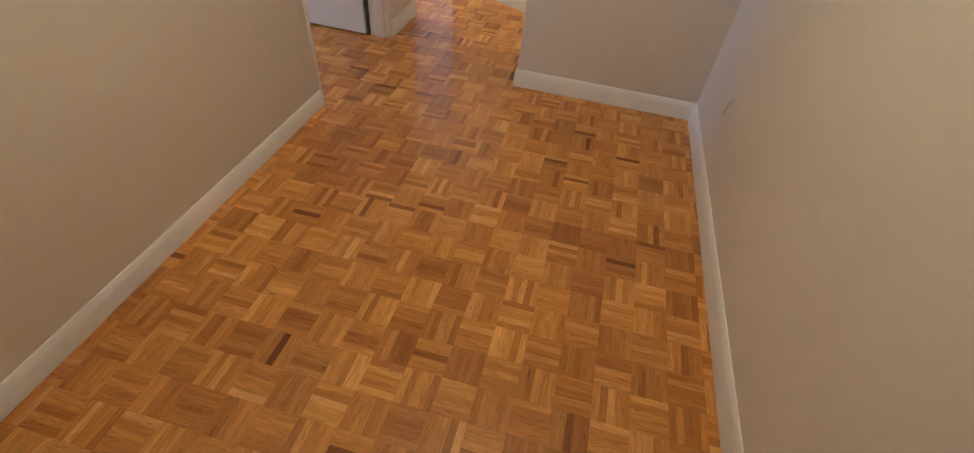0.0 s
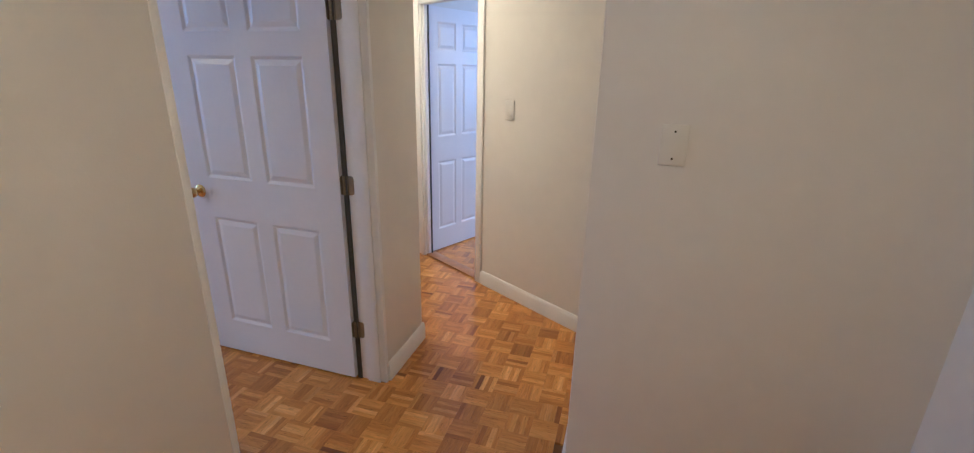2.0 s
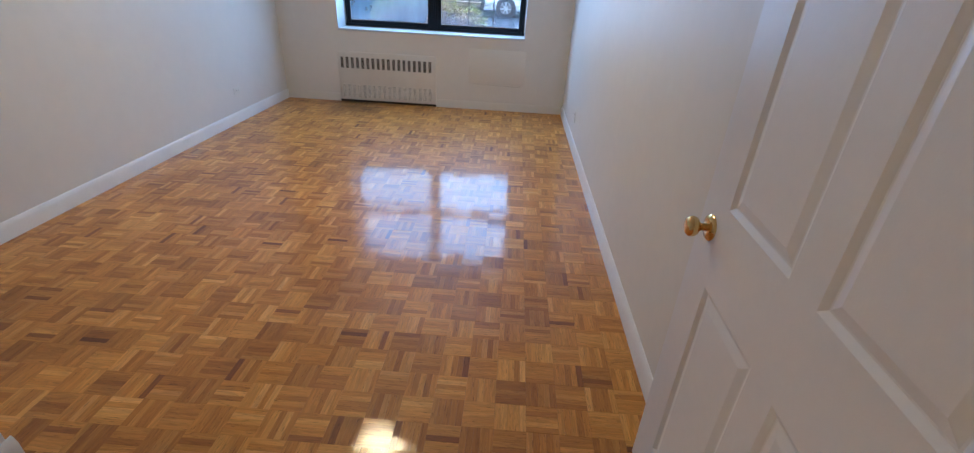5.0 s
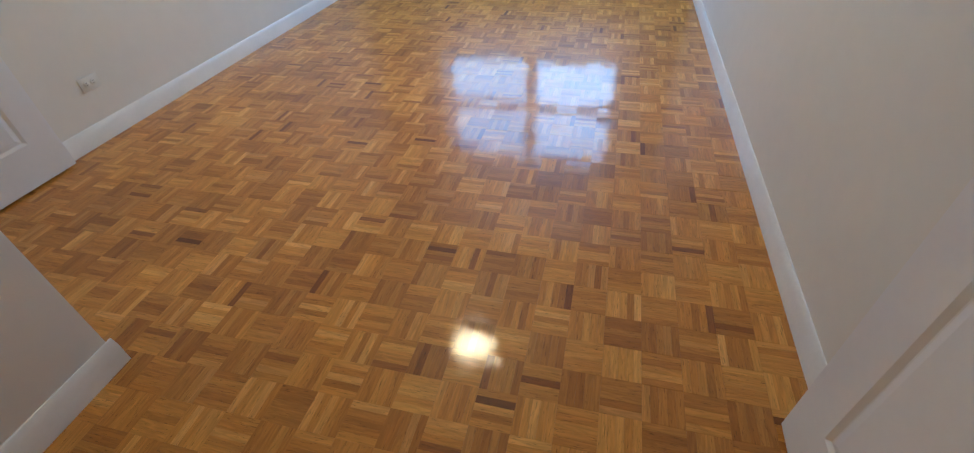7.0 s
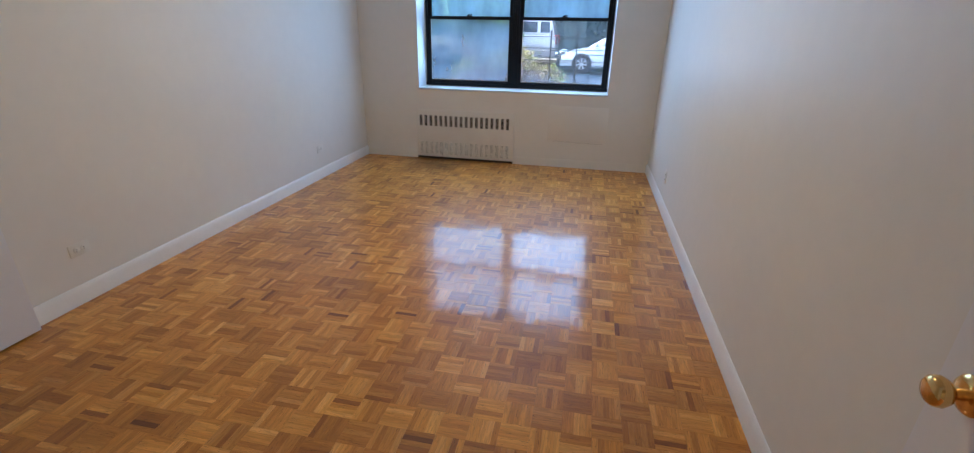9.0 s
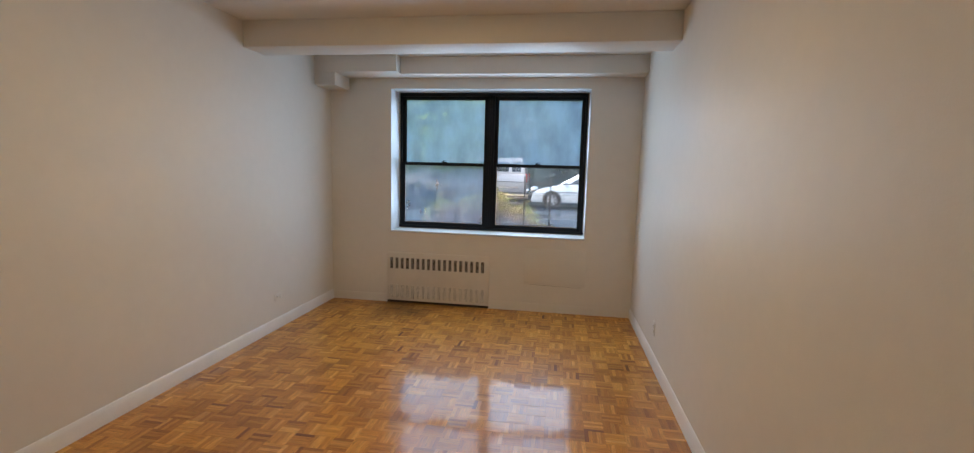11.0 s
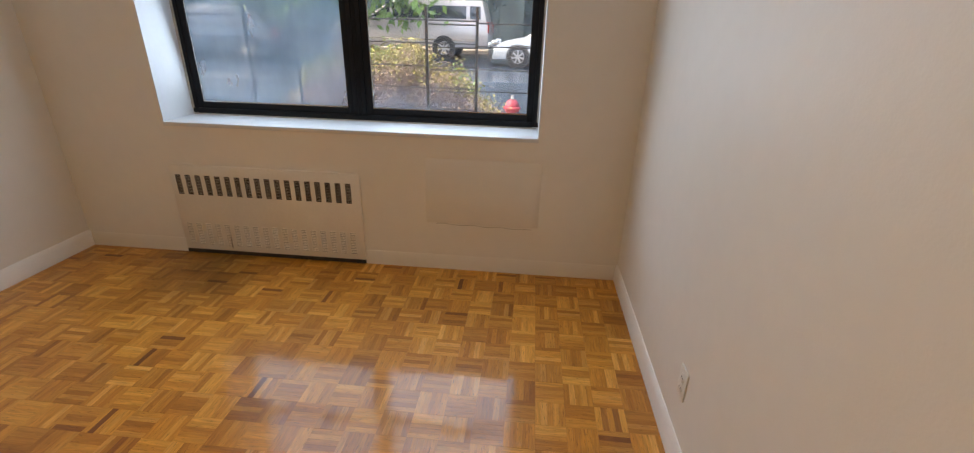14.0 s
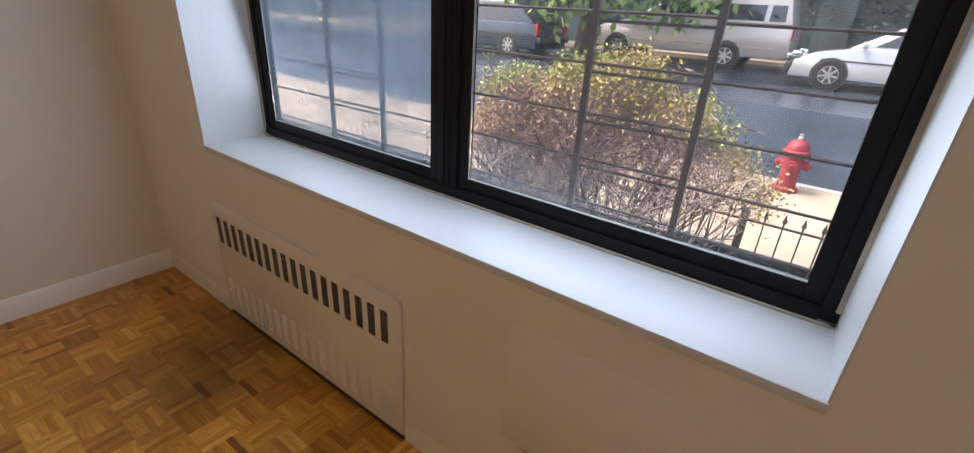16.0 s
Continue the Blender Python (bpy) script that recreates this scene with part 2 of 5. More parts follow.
def glass(name, haze, tint=(0.62, 0.76, 0.92), streak=2.0, blur=0.0, foot=0.0, dull=0.02):
    """A pane: clear glass with an uneven film of grime and mist on it."""
    m = bpy.data.materials.new(name)
    m.use_nodes = True
    nt = m.node_tree
    nt.nodes.remove(nt.nodes["Principled BSDF"])
    out = nt.nodes["Material Output"]
    clear, gloss, film, back = (nt.nodes.new("ShaderNodeBsdf" + k) for k in ("Transparent", "Glossy", "Diffuse", "Translucent"))
    if blur:
        clear = nt.nodes.new("ShaderNodeBsdfRefraction")
        clear.inputs["IOR"].default_value = 1.45
    gloss.inputs["Roughness"].default_value = dull
    gloss.inputs["Color"].default_value = (0.8, 0.8, 0.8, 1)
    for n in (film, back):
        n.inputs["Color"].default_value = (*tint, 1)
    # gloss that grows towards grazing view
    lw, pw = nt.nodes.new("ShaderNodeLayerWeight"), nt.nodes.new("ShaderNodeMath")
    pw.operation = "POWER"
    pw.inputs[1].default_value = 4.5
    nt.links.new(lw.outputs["Facing"], pw.inputs[0])
    fr = nt.nodes.new("ShaderNodeMath")
    fr.operation = "MULTIPLY_ADD"
    fr.inputs[1].default_value, fr.inputs[2].default_value = 0.8, 0.04
    nt.links.new(pw.outputs[0], fr.inputs[0])
    co, no = nt.nodes.new("ShaderNodeTexCoord"), nt.nodes.new("ShaderNodeTexNoise")
    mp = nt.nodes.new("ShaderNodeMapping")
    mp.inputs["Scale"].default_value = (streak * 2, 1, streak)
    no.inputs["Scale"].default_value, no.inputs["Detail"].default_value = 1.5, 5
    mr = nt.nodes.new("ShaderNodeMapRange")
    mr.inputs["From Min"].default_value, mr.inputs["From Max"].default_value = 0.3, 0.75
    mr.inputs["To Min"].default_value, mr.inputs["To Max"].default_value = haze * 0.65, haze * 1.35
    m1, m2, m3 = (nt.nodes.new("ShaderNodeMixShader") for _ in range(3))
    nt.links.new(co.outputs["Object"], mp.inputs[0])
    nt.links.new(mp.outputs[0], no.inputs["Vector"])
    nt.links.new(no.outputs["Fac"], mr.inputs["Value"])
    nt.links.new(fr.outputs[0], m1.inputs[0])
    nt.links.new(clear.outputs[0], m1.inputs[1])
    nt.links.new(gloss.outputs[0], m1.inputs[2])
    nt.links.new(film.outputs[0], m2.inputs[1])
    nt.links.new(back.outputs[0], m2.inputs[2])
    m2.inputs[0].default_value = 0.6
    if blur:
        br = nt.nodes.new("ShaderNodeMapRange")
        br.inputs["From Min"].default_value, br.inputs["From Max"].default_value = 0.38, 0.62
        br.inputs["To Min"].default_value, br.inputs["To Max"].default_value = blur * 0.35, blur
        nt.links.new(no.outputs["Fac"], br.inputs["Value"])
        nt.links.new(br.outputs[0], clear.inputs["Roughness"])
    film_share = mr.outputs[0]
    if foot:
        # mist that thickens towards the foot of the pane and its western side
        sx, fz, fx, fm, fa = (nt.nodes.new("ShaderNode" + k) for k in ("SeparateXYZ", "MapRange", "MapRange", "Math", "Math"))
        nt.links.new(co.outputs["Object"], sx.inputs[0])
        for n, a, b_, c in ((fz, 1.10, 0.93, foot), (fx, -0.75, -1.35, 1.0)):
            n.inputs["From Min"].default_value, n.inputs["From Max"].default_value = a, b_
            n.inputs["To Min"].default_value, n.inputs["To Max"].default_value = 0.0, c
        nt.links.new(sx.outputs["Z"], fz.inputs["Value"])
        nt.links.new(sx.outputs["X"], fx.inputs["Value"])
        fm.operation, fa.operation = "MULTIPLY", "ADD"
        nt.links.new(fz.outputs[0], fm.inputs[0])
        nt.links.new(fx.outputs[0], fm.inputs[1])
        nt.links.new(fm.outputs[0], fa.inputs[0])
        nt.links.new(mr.outputs[0], fa.inputs[1])
        film_share = fa.outputs[0]
    nt.links.new(film_share, m3.inputs[0])
    nt.links.new(m1.outputs[0], m3.inputs[1])
    nt.links.new(m2.outputs[0], m3.inputs[2])
    nt.links.new(m3.outputs[0], out.inputs["Surface"])
    return m


def glow(name, colour, strength):
    m = bpy.data.materials.new(name)
    m.use_nodes = True
    b = m.node_tree.nodes["Principled BSDF"]
    b.inputs["Base Color"].default_value = (0.8, 0.78, 0.72, 1)
    b.inputs["Emission Color"].default_value, b.inputs["Emission Strength"].default_value = (*colour, 1), strength
    return m


M_WALL = material("wall_paint", (0.77, 0.74, 0.68), 0.5, vary=0.035, scale=0.9, bump=0.00030, bump_scale=150)
M_CEIL = material("ceiling_paint", (0.78, 0.76, 0.72), 0.7, vary=0.03, scale=1.3, bump=0.0012, bump_scale=120)
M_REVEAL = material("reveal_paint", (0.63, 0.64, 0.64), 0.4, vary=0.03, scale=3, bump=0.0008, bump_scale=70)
M_TRIM = material("trim_paint", (0.86, 0.85, 0.83), 0.32, vary=0.04, scale=5, bump=0.0006, bump_scale=90)
M_DOOR = material("door_paint", (0.80, 0.79, 0.80), 0.36, vary=0.025, scale=3, bump=0.00015, bump_scale=220)
M_STEEL = material("hinge_bronze", (0.30, 0.25, 0.17), 0.38, 0.75, vary=0.2, scale=30, bump=0.0002, bump_scale=200)
M_BRASS = material("polished_brass", (0.75, 0.52, 0.20), 0.16, 1.0, vary=0.1, scale=30)
# dark colour that stands for shade in the hinge gaps
M_GAP_SHADE = material("hinge_gap_shade", (0.075, 0.075, 0.07), 0.8, vary=0.2, scale=20)
M_BLACK = material("black_frame_enamel", (0.009, 0.010, 0.012), 0.6, spec=0.2, vary=0.25, scale=9, bump=0.0004, bump_scale=120)
M_CAULK = material("putty", (0.45, 0.42, 0.36), 0.8, vary=0.2, scale=25, bump=0.001, bump_scale=90)
M_PLASTIC = material("ivory_plastic", (0.76, 0.74, 0.68), 0.35, vary=0.03, scale=12)
M_RAD = material("enamelled_steel", (0.755, 0.72, 0.655), 0.42, vary=0.05, scale=4, bump=0.0005, bump_scale=60)
# near-black that stands for shade inside openings; screw heads share it
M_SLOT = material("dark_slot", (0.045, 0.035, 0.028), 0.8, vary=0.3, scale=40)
M_SILL = material("threshold_oak", (0.40, 0.19, 0.06), 0.3, vary=0.25, scale=12, bump=0.0005, bump_scale=60)
M_SUB = material("subfloor_glue", (0.16, 0.07, 0.02), 0.6, vary=0.3, scale=10)
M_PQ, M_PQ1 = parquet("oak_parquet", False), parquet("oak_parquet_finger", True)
M_GL_CLEAR = glass("window_glass", 0.05, foot=0.24)
M_GL_HAZE = glass("misted_glass", 0.40, tint=(0.56, 0.78, 1.0), streak=1.0, blur=0.14)
M_GL_TOP = glass("dusty_glass", 0.44, tint=(0.56, 0.82, 1.0), streak=1.5, dull=0.35)
# grey that stands for the weaker shade under the louvres
M_SLIT = material("slit_shade", (0.13, 0.12, 0.10), 0.7, vary=0.2, scale=30)
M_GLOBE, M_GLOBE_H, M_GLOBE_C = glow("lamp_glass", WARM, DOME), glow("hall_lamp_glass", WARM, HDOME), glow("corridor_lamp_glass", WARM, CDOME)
M_ASPHALT = material("wet_asphalt", (0.042, 0.056, 0.076), 0.22, vary=0.35, scale=0.8, bump=0.0006, bump_scale=40, spec=0.12)
M_WALK = material("sandy_concrete", (0.36, 0.30, 0.23), 0.55, vary=0.18, scale=1.5, bump=0.003, bump_scale=50)
M_KERB = material("kerb_stone", (0.33, 0.32, 0.30), 0.6, vary=0.2, scale=3, bump=0.004, bump_scale=30)
M_SOIL = material("garden_soil", (0.11, 0.085, 0.05), 0.9, vary=0.4, scale=4, bump=0.02, bump_scale=25, second=(0.10, 0.13, 0.05))
M_IRON = material("dark_iron", (0.06, 0.058, 0.055), 0.5, 0.3, vary=0.3, scale=14, bump=0.0008, bump_scale=70)
M_BAR = material("painted_bar", (0.17, 0.16, 0.15), 0.45, 0.3, vary=0.25, scale=14)
M_HYD = material("red_hydrant_paint", (0.23, 0.022, 0.034), 0.5, vary=0.2, scale=8, bump=0.002, bump_scale=40)
M_HYDG = material("silver_paint", (0.45, 0.45, 0.45), 0.4, 0.5, vary=0.1, scale=10)
M_VAN = material("pewter_car_paint", (0.55, 0.50, 0.47), 0.3, 0.35, vary=0.06, scale=2, coat=0.6)
M_SILVER = material("silver_car_paint", (0.44, 0.47, 0.50), 0.26, 0.35, vary=0.05, scale=2, coat=0.6)
M_NAVY = material("dark_car_paint", (0.03, 0.05, 0.075), 0.25, 0.2, vary=0.1, scale=2, coat=0.6)
M_CARGLASS = material("dark_car_glass", (0.03, 0.035, 0.04), 0.06, vary=0.1, scale=2, spec=0.8)
M_TYRE = material("tyre_rubber", (0.02, 0.02, 0.02), 0.75, vary=0.2, scale=10)
M_RIM = material("alloy_rim", (0.6, 0.6, 0.6), 0.3, 0.8, vary=0.1, scale=10)
M_RED = material("tail_lens", (0.55, 0.03, 0.02), 0.15, vary=0.1, scale=8)
M_BUMP = material("black_bumper", (0.05, 0.05, 0.05), 0.5, vary=0.2, scale=8)
M_CHROME = material("chrome", (0.75, 0.75, 0.75), 0.12, 1.0, vary=0.05, scale=10)
M_BARK = material("tree_bark", (0.10, 0.08, 0.06), 0.9, vary=0.35, scale=6, bump=0.02, bump_scale=20)
M_TWIG = material("shrub_twigs", (0.26, 0.17, 0.15), 0.8)
_n = M_TWIG.node_tree
_g, _r = _n.nodes.new("ShaderNodeNewGeometry"), _n.nodes.new("ShaderNodeValToRGB")
_r.color_ramp.elements[0].color, _r.color_ramp.elements[1].color = (0.03, 0.022, 0.024, 1), (0.68, 0.56, 0.53, 1)
_r.color_ramp.elements.new(0.55).color = (0.22, 0.15, 0.155, 1)
_n.links.new(_g.outputs["Random Per Island"], _r.inputs[0])
_n.links.new(_r.outputs[0], _n.nodes["Principled BSDF"].inputs["Base Color"])
M_LEAF = material("green_leaves", (0.10, 0.24, 0.05), 0.5, vary=0.5, scale=1.0, second=(0.34, 0.52, 0.13))
M_LEAF2 = material("dusky_leaves", (0.075, 0.14, 0.105), 0.55, vary=0.4, scale=0.5, second=(0.13, 0.23, 0.17))
M_YELLOW = material("yellow_leaves", (0.54, 0.43, 0.10), 0.5, vary=0.4, scale=4, second=(0.26, 0.30, 0.05))
M_RUST = material("rusty_leaves", (0.38, 0.20, 0.13), 0.6, vary=0.4, scale=5, second=(0.46, 0.34, 0.20))
M_HEDGE = material("far_hedge", (0.075, 0.105, 0.11), 0.8, vary=0.4, scale=1.2)


# ---- mesh helpers ----
def box(bm, x0, x1, y0, y1, z0, z1, m=None):
    v = [bm.verts.new((x, y, z)) for z in (z0, z1) for y in (y0, y1) for x in (x0, x1)]
    if m is not None:
        for a in v:
            a.co = m @ a.co
    for f in ((0, 2, 3, 1), (4, 5, 7, 6), (0, 1, 5, 4), (1, 3, 7, 5), (3, 2, 6, 7), (2, 0, 4, 6)):
        bm.faces.new([v[i] for i in f])
    return v


def prism(bm, outline, a, b, axis="y", m=None):
    """Extrudes a closed outline of (u, w) pairs along an axis from a to b."""
    def put(u, w, d):
        p = Vector({"y": (u, d, w), "x": (d, u, w), "z": (u, w, d)}[axis])
        return bm.verts.new(m @ p if m is not None else p)
    lo, hi = [put(u, w, a) for u, w in outline], [put(u, w, b) for u, w in outline]
    n = len(outline)
    bm.faces.new(lo)
    bm.faces.new(hi[::-1])
    for i in range(n):
        bm.faces.new((lo[i], hi[i], hi[(i + 1) % n], lo[(i + 1) % n]))


def tube(bm, p, q, r, n=6, r2=None, caps=True):
    p, q = Vector(p), Vector(q)
    z = (q - p).normalized()
    x = z.orthogonal().normalized()
    y = z.cross(x)
    rings = []
    for c, rad in ((p, r), (q, r if r2 is None else r2)):
        rings.append([bm.verts.new(c + rad * (x * math.cos(2 * math.pi * i / n) + y * math.sin(2 * math.pi * i / n))) for i in range(n)])
    for i in range(n):
        bm.faces.new((rings[0][i], rings[0][(i + 1) % n], rings[1][(i + 1) % n], rings[1][i]))
    if caps:
        bm.faces.new(rings[0][::-1])
        bm.faces.new(rings[1])


def lathe(bm, profile, n=20, m=None):
    """Turns (radius, height) pairs about z."""
    rings = []
    for r, z in profile:
        if r < 1e-6:
            v = bm.verts.new((0, 0, z))
            rings.append([v] * n)
        else:
            rings.append([bm.verts.new((r * math.cos(2 * math.pi * i / n), r * math.sin(2 * math.pi * i / n), z)) for i in range(n)])
    for a, b in zip(rings, rings[1:]):
        for i in range(n):
            f = list(dict.fromkeys((a[i], a[(i + 1) % n], b[(i + 1) % n], b[i])))
            if len(f) > 2:
                bm.faces.new(f)
    if m is not None:
        bmesh.ops.transform(bm, matrix=m, verts=list({v for r in rings for v in r}))


def finish(bm, name, mat, bevel=0.0, smooth=False, segments=2):
    bmesh.ops.recalc_face_normals(bm, faces=bm.faces)
    if bevel:
        edges = [e for e in bm.edges if len(e.link_faces) == 2 and e.calc_face_angle(0) > 0.5]
        bmesh.ops.bevel(bm, geom=edges, offset=bevel, segments=segments, profile=0.5, affect="EDGES", clamp_overlap=True)
    me = bpy.data.meshes.new(name)
    bm.to_mesh(me)
    bm.free()
    me.materials.append(mat)
    if smooth or bevel:
        me.shade_smooth()
        me.set_sharp_from_angle(angle=radians(40))
    return me


def part(name, bm, mat, parent, label="", bevel=0.0, smooth=False, m=None, kind=""):
    ob = new(name, finish(bm, name, mat, bevel, smooth))
    ob.parent = parent
    if m is not None:
        ob.matrix_basis = m
    return tagged(ob, label=label, kind=kind)


def structure(name, bm, mat, label, category, bevel=0.0, smooth=False):
    return tagged(new(name, finish(bm, name, mat, bevel, smooth)), label, category, kind="structure")


def thing(name, label, category, m=None, group="", kind=""):
    ob = new(name)
    if m is not None:
        ob.matrix_basis = m
    return tagged(ob, label, category, group, kind)


def boxes(*dims):
    bm = bmesh.new()
    for d in dims:
        box(bm, *d)
    return bm


def wall_frame(p, d):
    """Axes with x along d from p, y to the left of it, z up."""
    d = Vector(d).normalized()
    return Matrix(((d.x, -d.y, 0, p[0]), (d.y, d.x, 0, p[1]), (0, 0, 1, 0), (0, 0, 0, 1)))


# ---- the shell: walls, ceilings, beams ----
structure("wall_west", boxes((XW - 0.15, XW, 0, YO, -0.02, CEIL)), M_WALL, "off-white painted plaster bedroom side wall", "wall")
structure("wall_east", boxes((XE, XE + 0.15, YS, YO, -0.02, CEIL)), M_WALL, "off-white painted plaster bedroom side wall", "wall")
structure("wall_north", boxes((XW, WX0, YN, YO, -0.02, CEIL), (WX1, XE, YN, YO, -0.02, CEIL), (WX0, WX1, YN, YO, -0.02, WZ0), (WX0, WX1, YN, YO, WZ1, CEIL)),
          M_WALL, "off-white painted plaster wall below and around the window", "wall")
structure("wall_closet", boxes((-2.37, BLX - 0.10, BLY - 0.10, BLY, -0.02, CEIL),
                               (XW, -3.31, BLY - 0.10, BLY, -0.02, CEIL), (-3.31, -2.37, BLY - 0.10, BLY, 2.06, CEIL)),
          M_WALL, "off-white painted plaster closet wall with an outer corner", "wall", bevel=0.004)
structure("wall_closet_side", boxes((BLX - 0.10, BLX, YS, BLY, -0.02, CEIL)), M_WALL, "off-white painted plaster closet side wall with an outer corner", "wall", bevel=0.004)
structure("wall_south", boxes((HW, DX0, 0, YS, -0.02, CEIL), (0, 0.430, 0, YS, -0.02, CEIL), (DX0, 0, 0, YS, DH + 0.02, CEIL)),
          M_WALL, "off-white painted plaster wall between hall and bedroom", "wall", bevel=0.003)
structure("wall_corridor", boxes((0.26, 0.430, YS, 1.75, -0.02, HCEIL)), M_WALL, "off-white painted plaster corridor wall", "wall")
structure("wall_hall_south", boxes((HW, HE, HS - 0.15, HS, -0.02, HCEIL)), M_WALL, "off-white painted plaster hall wall", "wall")
structure("wall_hall_east", boxes((HE, 0.80, HS - 0.15, HN, -0.02, HCEIL)), M_WALL, "off-white painted plaster hall end wall with an outer corner", "wall", bevel=0.006)
structure("wall_hall_west", boxes((HW - 0.15, HW, HS - 0.15, YS, -0.02, HCEIL)), M_WALL, "off-white painted plaster hall wall", "wall")
# slanting wall with the far doorway
WF = wall_frame(S1, SD)
LO, HI, FARW, FARH = 0.055, 0.75, 0.055, 2.03
bm = bmesh.new()
box(bm, -1.05, LO, -FARW, 0, -0.02, HCEIL, WF)
box(bm, HI, 1.05, -FARW, 0, -0.02, HCEIL, WF)
box(bm, LO, HI, -FARW, 0, FARH, HCEIL, WF)
structure("wall_slanting", bm, M_WALL, "off-white painted slanting corridor wall with a doorway", "wall")
corner = S1 + SD * 0.985
RF = wall_frame(corner, (-SD.y, SD.x, 0))
bm = bmesh.new()
box(bm, 0, 1.62, -0.12, 0, -0.02, HCEIL, RF)
structure("wall_return", bm, M_WALL, "off-white painted plaster return wall of the corridor", "wall")
bm = bmesh.new()
for d in ((-1.6, -1.45, -3.4, -FARW), (1.5, 1.65, -3.4, -FARW), (-1.6, 1.65, -3.55, -3.4), (-1.45, -1.05, -FARW - 0.1, -FARW), (1.05, 1.5, -FARW - 0.1, -FARW)):
    box(bm, *d, -0.02, HCEIL, WF)
structure("wall_far_room", bm, M_WALL, "off-white painted plaster walls of the far room", "wall")
structure("ceiling", boxes((XW - 0.15, XE + 0.15, 0, YO, CEIL, CEIL + 0.1)), M_CEIL, "white painted bedroom ceiling", "ceiling")
bm = boxes((HW - 0.15, 0.0, HS - 0.15, 0.0, HCEIL, HCEIL + 0.1), (0.0, 5.5, HS - 1.6, 0.0, HCEIL, HCEIL + 0.1), (0.232, 5.5, 0.0, 3.6, HCEIL + 0.001, HCEIL + 0.1))
structure("ceiling_hall", bm, M_CEIL, "white painted hall ceiling", "ceiling")
structure("beam_window", boxes((-2.46, XE, 5.60, YN, 2.565, CEIL), (XW, -2.46, 5.47, YN, 2.565, CEIL), (XW, -3.14, 5.47, YN, 2.43, 2.565)), M_WALL,
          "white painted stepped beam over the window wall", "beam", bevel=0.006)
structure("beam_cross", boxes((XW, XE, 4.32, 4.62, 2.53, CEIL)), M_WALL, "white painted beam across the bedroom ceiling", "beam", bevel=0.006)

# white reveal and sill of the window, 4 mm proud of the plaster
t = 0.004
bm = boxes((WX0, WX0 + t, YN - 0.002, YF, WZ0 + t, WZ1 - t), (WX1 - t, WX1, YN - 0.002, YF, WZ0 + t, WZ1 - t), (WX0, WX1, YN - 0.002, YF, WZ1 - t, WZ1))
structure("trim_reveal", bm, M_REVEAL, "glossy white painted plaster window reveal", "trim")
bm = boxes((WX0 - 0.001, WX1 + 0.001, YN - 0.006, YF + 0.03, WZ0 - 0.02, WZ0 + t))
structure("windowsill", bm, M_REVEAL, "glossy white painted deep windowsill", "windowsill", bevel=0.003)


# ---- baseboards ----
def baseboard(runs, name="baseboard", h=0.108, mat=M_TRIM, deep=1.0):
    """A moulded board along each run (x0, y0, x1, y1), on the left side of the way from start to end."""
    bm = bmesh.new()
    for x0, y0, x1, y1 in runs:
        m = wall_frame((x0, y0), (x1 - x0, y1 - y0, 0))
        n = math.hypot(x1 - x0, y1 - y0)
        prism(bm, [(u * deep, w) for u, w in ((0.0, 0.0), (0.014, 0.0), (0.015, h - 0.028), (0.011, h - 0.018), (0.008, h - 0.006), (0.004, h), (0.0, h))], 0, n, "x", m)
    return structure(name, bm, mat, "white painted moulded wooden baseboard", "baseboard", smooth=True)


baseboard([(XE, YS + 0.01, XE, YN)])
baseboard([(XW, YN, XW, BLY + 0.08)])
baseboard([(-2.685, YN, XW + 0.015, YN), (XE - 0.015, YN, -1.482, YN)], h=0.095, mat=M_WALL, deep=0.4)
baseboard([(BLX, BLY + 0.014, BLX, YS + 0.015)])
baseboard([(DX0, YS, BLX + 0.015, YS)])
baseboard([(HE, HS + 0.015, HE, HN + 0.0)])
baseboard([(HW, HS, HE, HS)])
baseboard([(DX0, 0, HW, 0)], h=0.088)
baseboard([(0.430 + 0.014, 0, 0.0, 0)])
baseboard([(0.430, 1.45, 0.430, 0.0)])
baseboard([(HE - 0.014, HN, 0.745, HN)])
a, b = S1 - SD * 0.99, S1 - SD * 0.005
baseboard([(a.x, a.y, b.x, b.y)])
a, b = corner + Vector((-SD.y, SD.x, 0)) * 0.015, corner + Vector((-SD.y, SD.x, 0)) * 1.5
baseboard([(a.x, a.y, b.x, b.y)])


